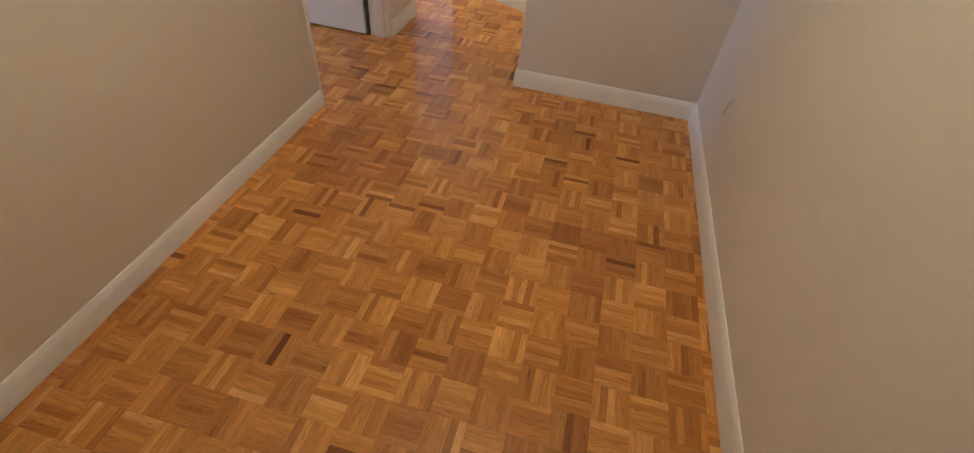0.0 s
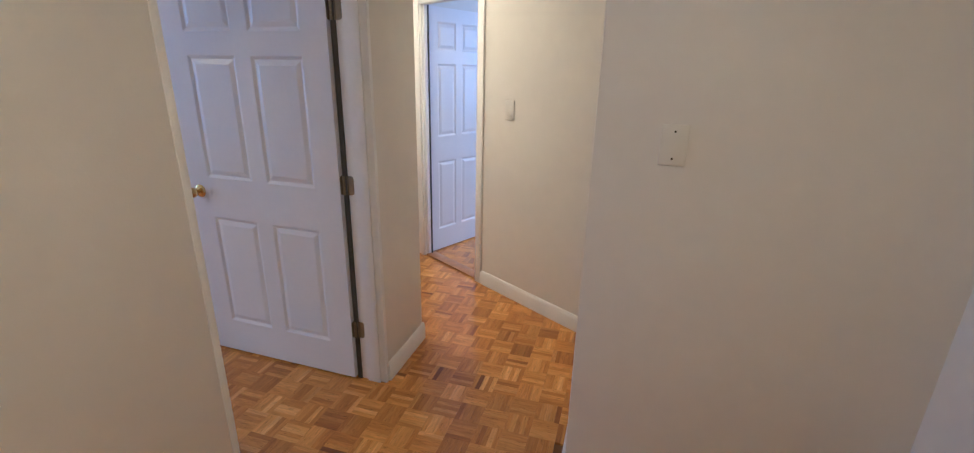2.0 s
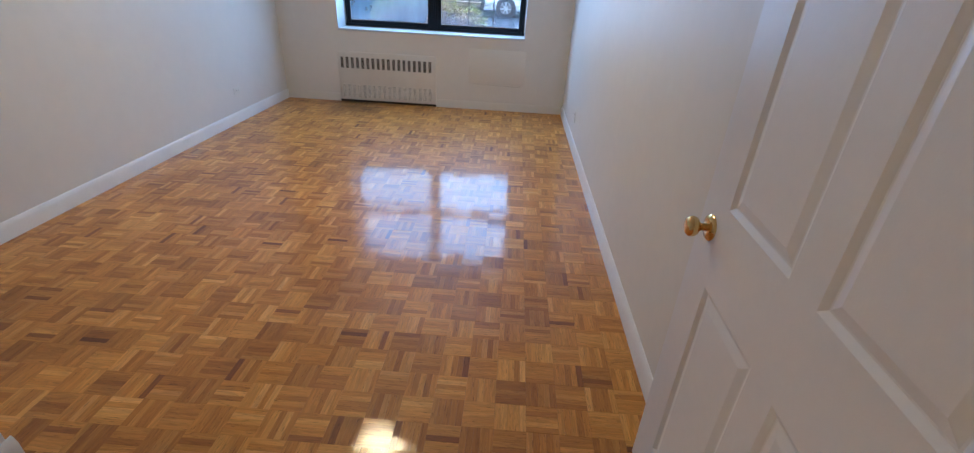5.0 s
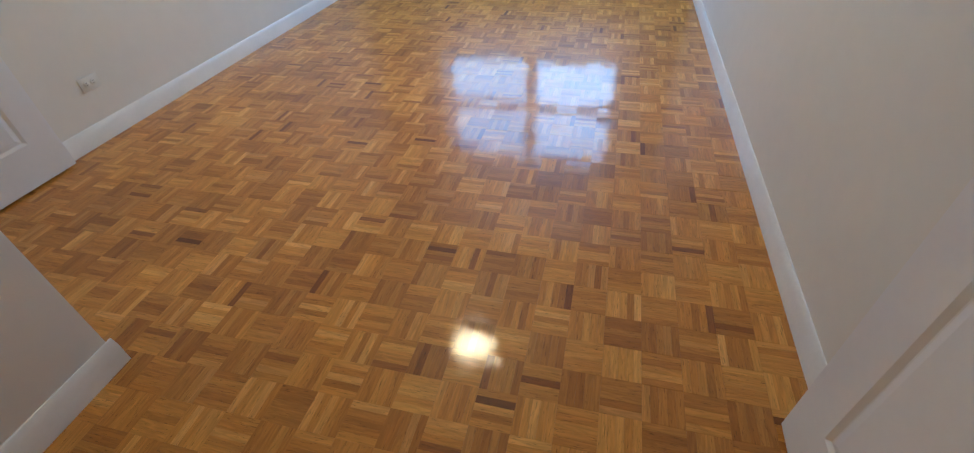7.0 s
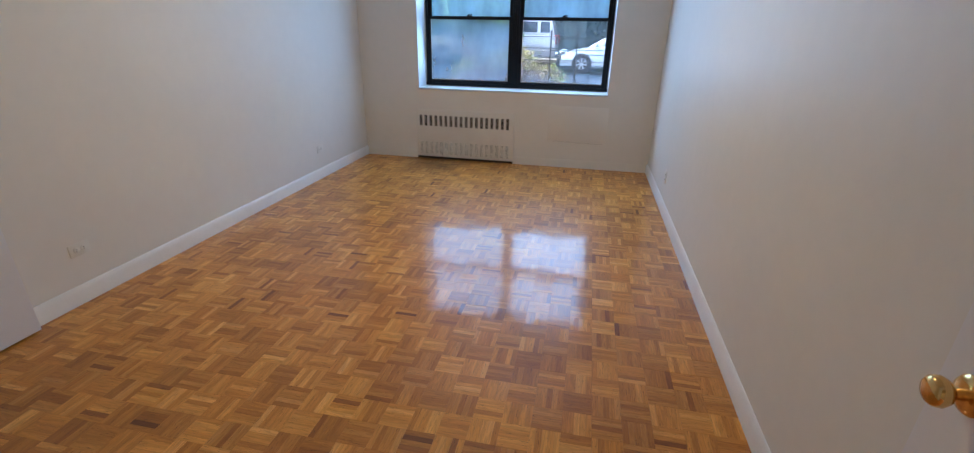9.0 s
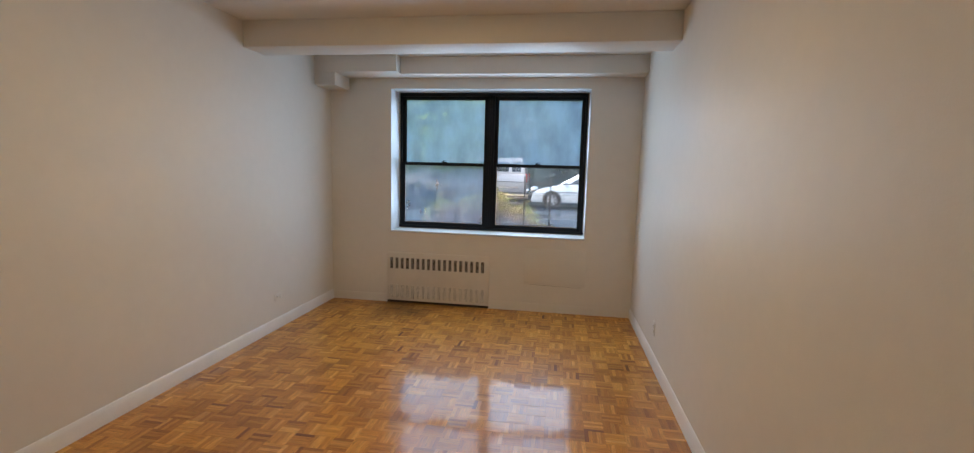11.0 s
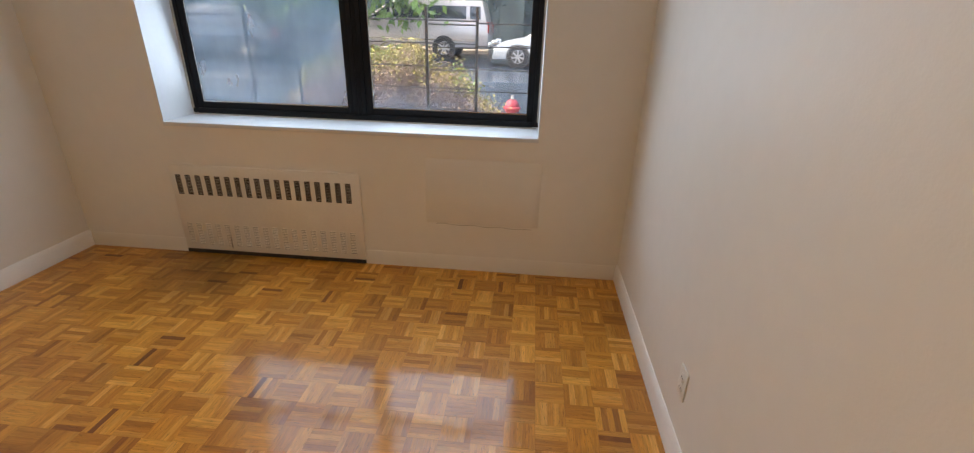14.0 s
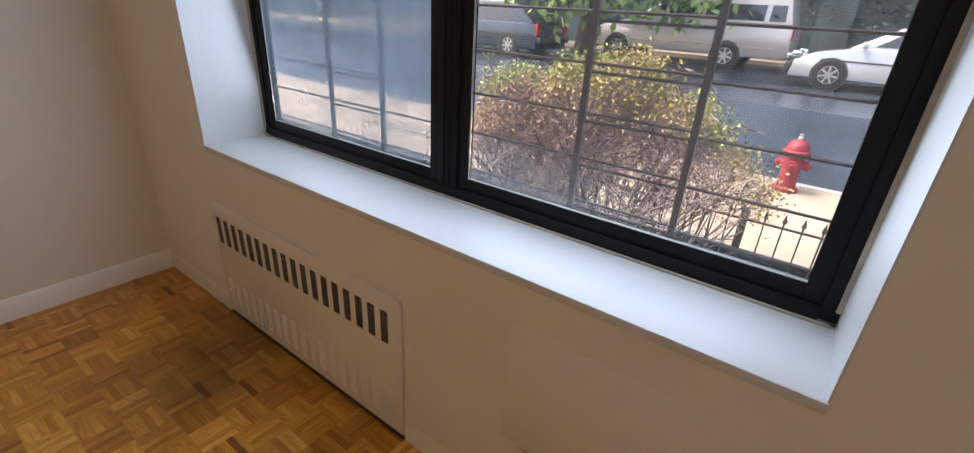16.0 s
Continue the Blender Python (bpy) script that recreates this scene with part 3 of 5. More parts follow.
# ---- doors ----
def door_leaf(width, height, m, name, label, group=""):
    """A moulded six-panel leaf: u from the hinge edge, thickness to +y; the leaf stands in m."""
    root = thing(name, label, "door", m, group, "structure")
    k = width / 0.92
    cols = [(0.135 * k, 0.415 * k), (0.505 * k, 0.785 * k)]
    rows = [(0.205, 0.815), (1.025, 1.610), (1.712, 1.925)]
    us = [0, cols[0][0], cols[0][1], cols[1][0], cols[1][1], width]
    zs = [0.012, rows[0][0], rows[0][1], rows[1][0], rows[1][1], rows[2][0], rows[2][1], height]
    th, dp, sl = 0.035, 0.007, 0.014
    bm = bmesh.new()
    for y, into in ((0.0, dp), (th, -dp)):
        for i in range(5):
            for j in range(7):
                x0, x1, z0, z1 = us[i], us[i + 1], zs[j], zs[j + 1]
                q = [bm.verts.new(c) for c in ((x0, y, z0), (x1, y, z0), (x1, y, z1), (x0, y, z1))]
                if i in (1, 3) and j in (1, 3, 5):
                    s = [bm.verts.new(c) for c in ((x0 + sl, y + into, z0 + sl), (x1 - sl, y + into, z0 + sl), (x1 - sl, y + into, z1 - sl), (x0 + sl, y + into, z1 - sl))]
                    for n in range(4):
                        bm.faces.new((q[n], q[(n + 1) % 4], s[(n + 1) % 4], s[n]))
                    bm.faces.new(s)
                else:
                    bm.faces.new(q)
    w = [bm.verts.new((x, y, z)) for x in (0, width) for y in (0, th) for z in (zs[0], height)]
    for f in ((0, 1, 3, 2), (4, 6, 7, 5), (0, 2, 6, 4), (1, 5, 7, 3)):
        bm.faces.new([w[i] for i in f])
    bmesh.ops.remove_doubles(bm, verts=bm.verts, dist=0.0005)
    part("leaf", bm, M_DOOR, root)
    for i in (0, 1):
        for z0, z1 in rows:
            x0, x1 = cols[i]
            g, r = sl + 0.004, 0.022
            bm = bmesh.new()
            for y, s in ((dp, -1), (th - dp, 1)):
                y2 = y + s * (dp - 0.001)
                lo = [bm.verts.new(c) for c in ((x0 + g, y, z0 + g), (x1 - g, y, z0 + g), (x1 - g, y, z1 - g), (x0 + g, y, z1 - g))]
                hi = [bm.verts.new(c) for c in ((x0 + g + r, y2, z0 + g + r), (x1 - g - r, y2, z0 + g + r), (x1 - g - r, y2, z1 - g - r), (x0 + g + r, y2, z1 - g - r))]
                for n in range(4):
                    bm.faces.new((lo[n], lo[(n + 1) % 4], hi[(n + 1) % 4], hi[n]))
                bm.faces.new(hi)
                bm.faces.new(lo[::-1])
            part("panel", bm, M_DOOR, root)
    return root


def knob_on(root, u, z, side, th=0.035):
    """A round brass knob with its rose; side -1 stands out of the face y = 0, 1 out of the other."""
    y = 0.0 if side < 0 else th
    bm = bmesh.new()
    turn = Matrix.Translation((u, y, z)) @ Matrix.Rotation(radians(90 if side < 0 else -90), 4, "X")
    lathe(bm, [(0, -0.001), (0.033, -0.001), (0.034, 0.003), (0.030, 0.008), (0.018, 0.011), (0.0, 0.011)], 28, turn)
    rose = part("rose", bm, M_BRASS, root, "polished brass rose", smooth=True)
    bm = bmesh.new()
    lathe(bm, [(0, 0.009), (0.010, 0.009), (0.0095, 0.024), (0.013, 0.030), (0.022, 0.035), (0.0262, 0.044), (0.0252, 0.053), (0.020, 0.059), (0.010, 0.062), (0, 0.0625)], 28, turn)
    part("knob", bm, M_BRASS, root, "polished round brass knob", smooth=True)


def hinge_at(root, x, y, z, turn=0.0):
    """A butt hinge seen from the side on which both its leaves show."""
    m = pose(x, y, z, 0, 0, turn)
    bm = bmesh.new()
    h = 0.044
    for s in (-1, 1):
        out = [(0.002 * s, -h), (0.026 * s, -h), (0.031 * s, -h + 0.007), (0.031 * s, h - 0.007), (0.026 * s, h), (0.002 * s, h)]
        prism(bm, out, -0.0012 - 0.004 * (s > 0), 0.0012 - 0.004 * (s > 0), "y")
    for i in range(5):
        z0 = -h + i * 2 * h / 5
        tube(bm, (0, 0.003, z0 + 0.0006), (0, 0.003, z0 + 2 * h / 5 - 0.0006), 0.0062, 12)
    for s in (-1, 1):
        for dz in (-0.028, 0, 0.028):
            tube(bm, (0.017 * s, -0.004, dz), (0.017 * s, 0.003, dz), 0.0035, 8)
    part("hinge", bm, M_STEEL, root, "dark bronze butt hinge", m=m)


# the bedroom door, open along the east wall: u runs along +y, the seen face looks west
LEAF = pose(-0.048, 0.171, 0, 0, 0, -1.2) @ Matrix(((0, 1, 0, 0), (1, 0, 0, 0), (0, 0, 1, 0), (0, 0, 0, 1)))
door1 = door_leaf(0.916, 2.035, LEAF, "door_1", "open white six-panel bedroom door with a brass knob", "panel doors")
knob_on(door1, 0.845, 0.948, -1)
knob_on(door1, 0.845, 0.948, 1)
for hz in (0.292, 1.050, 1.80):
    bm = bmesh.new()
    h = 0.045
    # one leaf on the door's edge, one on the jamb, both with rounded corners, the knuckle between them
    def leaf_outline(u0, u1):
        r = 0.012 if u1 > u0 else -0.012
        return [(u0, -h), (u1 - r, -h), (u1 - r * 0.3, -h + 0.0036), (u1, -h + 0.012), (u1, h - 0.012), (u1 - r * 0.3, h - 0.0036), (u1 - r, h), (u0, h)]
    prism(bm, [(-0.042 + u, w) for u, w in leaf_outline(0.030, 0.004)], 0.1685, 0.1705, "y")
    prism(bm, leaf_outline(0.142, 0.112), -0.0180, -0.0155, "x")
    for i in range(5):
        z0 = -h + i * 2 * h / 5
        tube(bm, (-0.0245, 0.158, z0 + 0.0005), (-0.0245, 0.158, z0 + 2 * h / 5 - 0.0005), 0.0065, 12)
    box(bm, -0.0240, -0.0170, 0.140, 0.1425, -h, h)
    for dz in (-0.030, 0, 0.030):
        tube(bm, (-0.0190, 0.128, dz), (-0.017, 0.128, dz), 0.0035, 8)
    part("hinge", bm, M_STEEL, door1, "dark bronze butt hinge", m=LEAF.inverted() @ Matrix.Translation((-0.0065, 0, hz)))

# door frame of the bedroom doorway: linings with stops, flush with the hall wall
frame1 = thing("door_frame", "white painted bedroom door frame with stops", "door frame", kind="structure")
th = 0.0225
bm = boxes((-th, 0.0005, -0.003, YS - 0.008, 0, DH))
box(bm, -th - 0.012, -th, 0.030, 0.100, 0, DH - th)
part("jamb", bm, M_TRIM, frame1, bevel=0.002)
bm = boxes((DX0 - 0.0005, DX0 + th, -0.003, YS - 0.008, 0, DH))
box(bm, DX0 + th, DX0 + th + 0.012, 0.030, 0.100, 0, DH - th)
part("jamb", bm, M_TRIM, frame1, bevel=0.002)
bm = boxes((DX0 + th, -th, -0.003, YS + 0.004, DH - th, DH + 0.0195))
part("head", bm, M_TRIM, frame1, bevel=0.002)
bm = boxes((DX0 + th - 0.0005, DX0 + th + 0.0015, 0.103, 0.135, 0.90, 0.972))
part("strike_plate", bm, M_BRASS, frame1, "dull brass strike plate", bevel=0.001)
# dark strip added across the hinge gap in place of its shade
bm = boxes((-0.0275, -0.009, YS - 0.0075, YS + 0.016, 0.0, DH))
box(bm, -0.009, XE - 0.001, YS + 0.001, YS + 0.016, 0.0, DH)
part("gap_shade", bm, M_GAP_SHADE, frame1, "dark strip standing for the shade in the hinge gap")

# the closet door, open along the west wall
CL = Matrix(((0, 1, 0, -3.340), (1, 0, 0, BLY + 0.045), (0, 0, 1, 0), (0, 0, 0, 1)))
door2 = door_leaf(0.915, 2.03, CL, "door_2", "open white six-panel closet door along the bedroom wall", "panel doors")
for hz in (0.25, 1.0, 1.8):
    bm = bmesh.new()
    tube(bm, (0.0, -0.004, -0.04), (0.0, -0.004, 0.04), 0.006, 10)
    part("hinge", bm, M_STEEL, door2, "dark bronze butt hinge", m=Matrix.Translation((-0.006, 0.03, hz)))
structure("wall_closet_back", boxes((XW, BLX - 0.10, YS, YS + 0.02, 0, CEIL)), M_WALL, "off-white painted inside of the closet", "wall")

# the far doorway in the slanting wall
FM = WF
bm = bmesh.new()
box(bm, LO - 0.062, LO, 0.0, 0.016, 0, FARH + 0.06, FM)
part_f = thing("door_frame", "white painted door frame of the far room", "door frame", kind="structure")
part("casing", bm, M_TRIM, part_f, bevel=0.003)
bm = bmesh.new()
box(bm, HI, HI + 0.13, 0.0, 0.016, 0, FARH + 0.06, FM)
box(bm, HI + 0.13, HI + 0.232, 0.0, 0.026, 0, FARH + 0.06, FM)
part("casing", bm, M_TRIM, part_f, bevel=0.003)
bm = bmesh.new()
box(bm, LO, HI, 0.0, 0.016, FARH, FARH + 0.06, FM)
part("casing", bm, M_TRIM, part_f, bevel=0.003)
for a, b in ((LO - 0.001, LO + 0.014), (HI - 0.014, HI + 0.001)):
    bm = bmesh.new()
    box(bm, a, b, -FARW - 0.003, 0.0, 0, FARH, FM)
    box(bm, a - 0.0 if a > 0.3 else b, (a if a > 0.3 else b) + (0.010), -0.050, -0.022, 0, FARH, FM) if a < 0.3 else box(bm, a - 0.010, a, -0.050, -0.022, 0, FARH, FM)
    part("jamb", bm, M_TRIM, part_f, bevel=0.002)
# dark strip added beside the jamb for the shaded hinge edge
bm = bmesh.new()
box(bm, HI - 0.030, HI - 0.0145, -FARW - 0.010, -FARW - 0.004, 0.01, FARH, FM)
part("gap_shade", bm, M_GAP_SHADE, part_f, "dark strip standing for the shade at the far hinge gap")
bm = bmesh.new()
box(bm, LO + 0.014, HI - 0.014, -0.100, -0.004, 0.001, 0.014, FM)
tagged(new("threshold", finish(bm, "threshold", M_SILL, 0.004)), "varnished oak threshold strip in the far doorway", "threshold", kind="structure")
ha = S1 + SD * (HI - 0.003) + SN * (FARW + 0.006)
hd = (Vector((2.30, 0.235, 0)) - Vector((1.705, 0.510, 0))).normalized()
fl = wall_frame((ha.x, ha.y), hd) @ Matrix.Translation((0.004, 0, 0))
door3 = door_leaf(0.70, 2.03, fl, "door_3", "open white six-panel door of the far room", "panel doors")
knob_on(door3, 0.64, 0.93, -1)
for hz in (0.28, 1.80):
    bm = bmesh.new()
    tube(bm, (0, 0, -0.04), (0, 0, 0.04), 0.007, 10)
    part("hinge", bm, M_STEEL, door3, "dark bronze butt hinge", m=Matrix.Translation((-0.004, -0.004, hz)))


# ---- window ----
win = thing("window_1", "black framed double-hung twin window with misted panes", "window", kind="structure")
Y0, Y1 = YF, YF + 0.07
FX0, FX1, FZ0, FZ1 = WX0 + t, WX1 - t, WZ0 + 0.012, WZ1 - t
MX0, MX1 = -1.585, -1.505
bm = boxes((FX0, FX0 + 0.035, Y0, Y1, FZ0, FZ1), (FX1 - 0.035, FX1, Y0, Y1, FZ0, FZ1), (FX0 + 0.035, FX1 - 0.035, Y0, Y1, FZ1 - 0.04, FZ1),
           (FX0 + 0.035, FX1 - 0.035, Y0 - 0.006, Y1, FZ0 - 0.008, FZ0 + 0.030))
part("window_frame", bm, M_BLACK, win, bevel=0.003)
bm = boxes((MX0, MX1, Y0 - 0.003, Y1, FZ0 + 0.030, FZ1 - 0.04))
box(bm, MX0 + 0.026, MX0 + 0.030, Y0 - 0.008, Y0 - 0.003, FZ0 + 0.030, FZ1 - 0.04)
box(bm, MX1 - 0.030, MX1 - 0.026, Y0 - 0.008, Y0 - 0.003, FZ0 + 0.030, FZ1 - 0.04)
part("mullion", bm, M_BLACK, win, bevel=0.0015)
MZ = 1.630
for x0, x1, low_glass, top_glass in ((FX0 + 0.035, MX0, M_GL_HAZE, M_GL_TOP), (MX1, FX1 - 0.035, M_GL_CLEAR, M_GL_TOP)):
    for z0, z1, yy, gl, lab in ((FZ0 + 0.030, MZ + 0.018, Y0 + 0.006, low_glass, "lower"), (MZ - 0.018, FZ1 - 0.04, Y0 + 0.036, top_glass, "upper")):
        s, dpt = 0.040, 0.026
        bz = 0.036
        if lab == "upper":
            z0s, z1s = 0.030, 0.036
        else:
            z0s, z1s = 0.040, 0.036
        bm = boxes((x0, x0 + s, yy, yy + dpt, z0, z1), (x1 - s, x1, yy, yy + dpt, z0, z1), (x0 + s, x1 - s, yy, yy + dpt, z0, z0 + z0s), (x0 + s, x1 - s, yy, yy + dpt, z1 - z1s, z1))
        sash = part("sash", bm, M_BLACK, win, bevel=0.0025)
        bm = boxes((x0 + s, x1 - s, yy + 0.012, yy + 0.016, z0 + z0s, z1 - z1s))
        pane = part("pane", bm, gl, sash, "misted window pane" if gl is M_GL_HAZE else "")
        pane.visible_shadow = False
        bm = boxes((x0 + s, x1 - s, yy + 0.004, yy + 0.011, z0 + z0s, z0 + z0s + 0.006), (x0 + s, x0 + s + 0.005, yy + 0.004, yy + 0.011, z0 + z0s + 0.006, z1 - z1s))
        part("glazing_bead", bm, M_CHROME if lab == "lower" else M_BLACK, sash, "pale glazing bead" if lab == "lower" else "")
    bm = boxes((-0.030, 0.030, -0.006, 0.020, 0.0, 0.010))
    tube(bm, (-0.010, 0.006, 0.010), (-0.010, 0.006, 0.020), 0.009, 12)
    box(bm, -0.012, 0.028, -0.002, 0.010, 0.016, 0.023)
    part("sash_lock", bm, M_BLACK, win, "black metal sash lock", bevel=0.001, m=Matrix.Translation(((x0 + x1) / 2, Y0 + 0.010, MZ + 0.018)))
bm = boxes((FX0, FX0 + 0.012, Y0 - 0.006, Y0, FZ0 + 0.03, FZ1), (FX1 - 0.010, FX1, Y0 - 0.006, Y0, FZ0 + 0.03, FZ1), (FX0 + 0.012, FX1 - 0.010, Y0 - 0.012, Y0 - 0.006, FZ0 - 0.008, FZ0 - 0.001))
part("putty_line", bm, M_CAULK, win, "dirty putty line round the frame")

# ---- guard outside the window ----
guard = thing("window_guard", "grey painted iron window guard with doubled crossbars", "window guard")
GY = YO + 0.018
for gx in (-2.265, -1.955, -1.138, -0.836):
    bm = boxes((gx - 0.0085, gx + 0.0085, GY - 0.005, GY + 0.007, WZ0 - 0.03, 1.515))
    part("upright", bm, M_BAR, guard)
for gz in (0.925, 1.053, 1.180, 1.311, 1.437):
    for x0, x1, dz in ((WX0 - 0.02, -1.138, 0.006), (-0.836, WX1 + 0.02, -0.006), (-1.138, -0.836, 0.006), (-1.138, -0.836, -0.016), (-2.265, -1.955, -0.012)):
        bm = bmesh.new()
        tube(bm, (x0, GY + 0.008, gz + dz), (x1, GY + 0.008, gz + dz), 0.0042, 6)
        part("crossbar", bm, M_BAR, guard)

# ---- convector cover below the window ----
rad = thing("radiator_cover", "off-white enamelled steel convector cover with two rows of slots", "radiator cover", Matrix.Translation((-2.685, YN, 0)))
RW, RD = 1.203, 0.014
bm = bmesh.new()
out = [(0, 0.028), (RW, 0.028), (RW, 0.575), (RW - 0.006, 0.592), (RW - 0.023, 0.598), (0.023, 0.598), (0.006, 0.592), (0, 0.575)]
prism(bm, out, -RD, -0.0005, "y")
part("front", bm, M_RAD, rad, bevel=0.003)
# thin dark plates on the closed front, coloured as the shade inside slots
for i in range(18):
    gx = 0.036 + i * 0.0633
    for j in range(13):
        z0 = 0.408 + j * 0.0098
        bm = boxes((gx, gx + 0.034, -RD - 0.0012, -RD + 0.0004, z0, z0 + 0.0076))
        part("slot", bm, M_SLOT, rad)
for i in range(18):
    gx = 0.036 + i * 0.0633
    bm = bmesh.new()
    for j in range(13):
        z0 = 0.072 + j * 0.0115
        prism(bm, [(-RD - 0.0022, z0 - 0.0006), (-RD + 0.001, z0 - 0.0006), (-RD + 0.001, z0 + 0.0062)], gx, gx + 0.036, "x")
    part("louvre", bm, M_RAD, rad, kind="stuff")
    # dark strips put under each louvre for its shade
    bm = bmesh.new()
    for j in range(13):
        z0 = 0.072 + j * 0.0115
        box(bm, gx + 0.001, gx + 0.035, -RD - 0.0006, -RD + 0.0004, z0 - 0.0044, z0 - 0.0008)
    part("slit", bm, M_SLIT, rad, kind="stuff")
# dark strips in place of shade: valve door slit, foot of the cover
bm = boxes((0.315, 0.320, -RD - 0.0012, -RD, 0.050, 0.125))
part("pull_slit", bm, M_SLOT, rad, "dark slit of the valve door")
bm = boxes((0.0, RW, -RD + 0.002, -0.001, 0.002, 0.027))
part("kick_shade", bm, M_SLOT, rad, "dark strip standing for the shade under the cover")

# ---- painted-over access panel ----
pad = thing("access_panel", "painted-over access panel in the window wall with a cracked lower joint", "access panel")
part("board", boxes((-1.085, -0.410, YN - 0.0012, YN - 0.0002, 0.312, 0.712)), M_WALL, pad, bevel=0.0005)
bm = bmesh.new()
for i in range(24):
    x = 0.06 + i * 0.024
    zz = 0.309 + 0.003 * math.sin(i * 0.9) - 0.0004 * i
    box(bm, x, x + 0.0245, -0.0030, -0.0002, zz - 0.0018, zz + 0.0004 + 0.0012 * (i % 5 == 2))
part("crack", bm, M_CAULK, pad, "dark crack in the paint", m=Matrix.Translation((-1.085, YN, 0)))


# ---- sockets, switch, cover plate ----
def socket(m, horizontal, label):
    root = thing("wall_outlet", label, "outlet", m, "wall outlets")
    w, h = (0.115, 0.072) if horizontal else (0.072, 0.115)
    part("plate", boxes((-w / 2, w / 2, -0.006, 0, -h / 2, h / 2)), M_PLASTIC, root, bevel=0.0025)
    for s in (-1, 1):
        c = (s * 0.0205, 0) if horizontal else (0, s * 0.0205)
        bm = bmesh.new()
        lathe(bm, [(0, 0), (0.0165, 0), (0.0165, 0.0082), (0.0155, 0.009), (0, 0.009)], 20, Matrix.Translation((c[0], 0, c[1])) @ Matrix.Rotation(radians(90), 4, "X"))
        f = part("receptacle", bm, M_PLASTIC, root, smooth=True)
        bm = bmesh.new()
        for a in (-1, 1):
            dx, dz = (0, a * 0.006) if horizontal else (a * 0.006, 0)
            u, v = (0.0045, 0.0011) if horizontal else (0.0011, 0.0045)
            box(bm, c[0] + dx - u, c[0] + dx + u, -0.0096, -0.0088, c[1] + dz - v, c[1] + dz + v)
        part("slots", bm, M_SLOT, f)


def facing(x, y, z, turn):
    """A pose on a wall whose face looks along -y turned by turn degrees."""
    return pose(x, y, z, 0, 0, turn)


socket(facing(XW, 2.156, 0.307, 90), True, "ivory double wall outlet above the baseboard near the closet door")
socket(facing(XW, 4.711, 0.310, 90), True, "ivory double wall outlet above the baseboard near the window")
socket(facing(XE, 4.575, 0.309, -90), False, "upright ivory wall outlet above the east baseboard")
sp = S1 - SD * 0.262
ang = math.degrees(math.atan2(SD.y, SD.x))
switch = thing("light_switch", "ivory rocker light switch on the slanting wall", "light switch", pose(sp.x, sp.y, 1.325, 0, 0, ang + 180))
part("plate", boxes((-0.040, 0.040, -0.009, 0, -0.062, 0.062)), M_PLASTIC, switch, bevel=0.003)
bm = bmesh.new()
prism(bm, [(-0.007, -0.034), (-0.0135, -0.034), (-0.0095, 0.033), (-0.007, 0.034)], -0.0165, 0.0165, "x")
part("rocker", bm, M_PLASTIC, switch, bevel=0.0008)
plate = thing("cover_plate", "blank ivory wall plate with two screws on the hall end wall", "cover plate", facing(HE, -1.208, 1.366, -90))
part("plate", boxes((-0.039, 0.039, -0.006, 0, -0.062, 0.062)), M_PLASTIC, plate, bevel=0.003)
for dz in (-0.041, 0.041):
    bm = bmesh.new()
    lathe(bm, [(0, 0), (0.0035, 0), (0.003, 0.001), (0, 0.0013)], 12, Matrix.Translation((0, -0.006, dz)) @ Matrix.Rotation(radians(90), 4, "X"))
    part("screw", bm, M_SLOT, plate, "dark screw")
nail = thing("cable_stub", "short white cable stub on the hall wall", "cable", Matrix.Translation((-0.931, HS, 0.428)))
bm = bmesh.new()
tube(bm, (0, 0.0, 0.02), (0.004, 0.016, 0.0), 0.006, 8)
tube(bm, (0.004, 0.016, 0.0), (0.02, 0.020, -0.075), 0.006, 8)
part("wire", bm, M_PLASTIC, nail, smooth=True)


# ---- ceiling lamps ----
def ceiling_lamp(x, y, z, label, glass_mat, k=1.0):
    root = thing("ceiling_lamp", label, "ceiling lamp", Matrix.Translation((x, y, z)), "ceiling lamps")
    bm = bmesh.new()
    lathe(bm, [(0, 0), (0.19 * k, 0), (0.197 * k, -0.02), (0.195 * k, -0.052), (0.183 * k, -0.052), (0.183 * k, -0.022), (0, -0.022)], 32)
    part("base", bm, M_TRIM, root, "white enamelled base", smooth=True)
    bm = bmesh.new()
    lathe(bm, [(r * k, z) for r, z in ((0.181, -0.0225), (0.178, -0.045), (0.14, -0.062), (0.08, -0.071), (0.0, -0.074))], 32)
    part("shade", bm, glass_mat, root, "glowing frosted glass dome", smooth=True)


ceiling_lamp(-1.58, 2.95, CEIL, "flush ceiling lamp with a glowing frosted dome in the bedroom", M_GLOBE)
ceiling_lamp(-2.0, -1.1, HCEIL, "flush ceiling lamp with a glowing frosted dome in the hall", M_GLOBE_H, 0.52)
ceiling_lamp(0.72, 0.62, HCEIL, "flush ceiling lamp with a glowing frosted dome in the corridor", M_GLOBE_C)


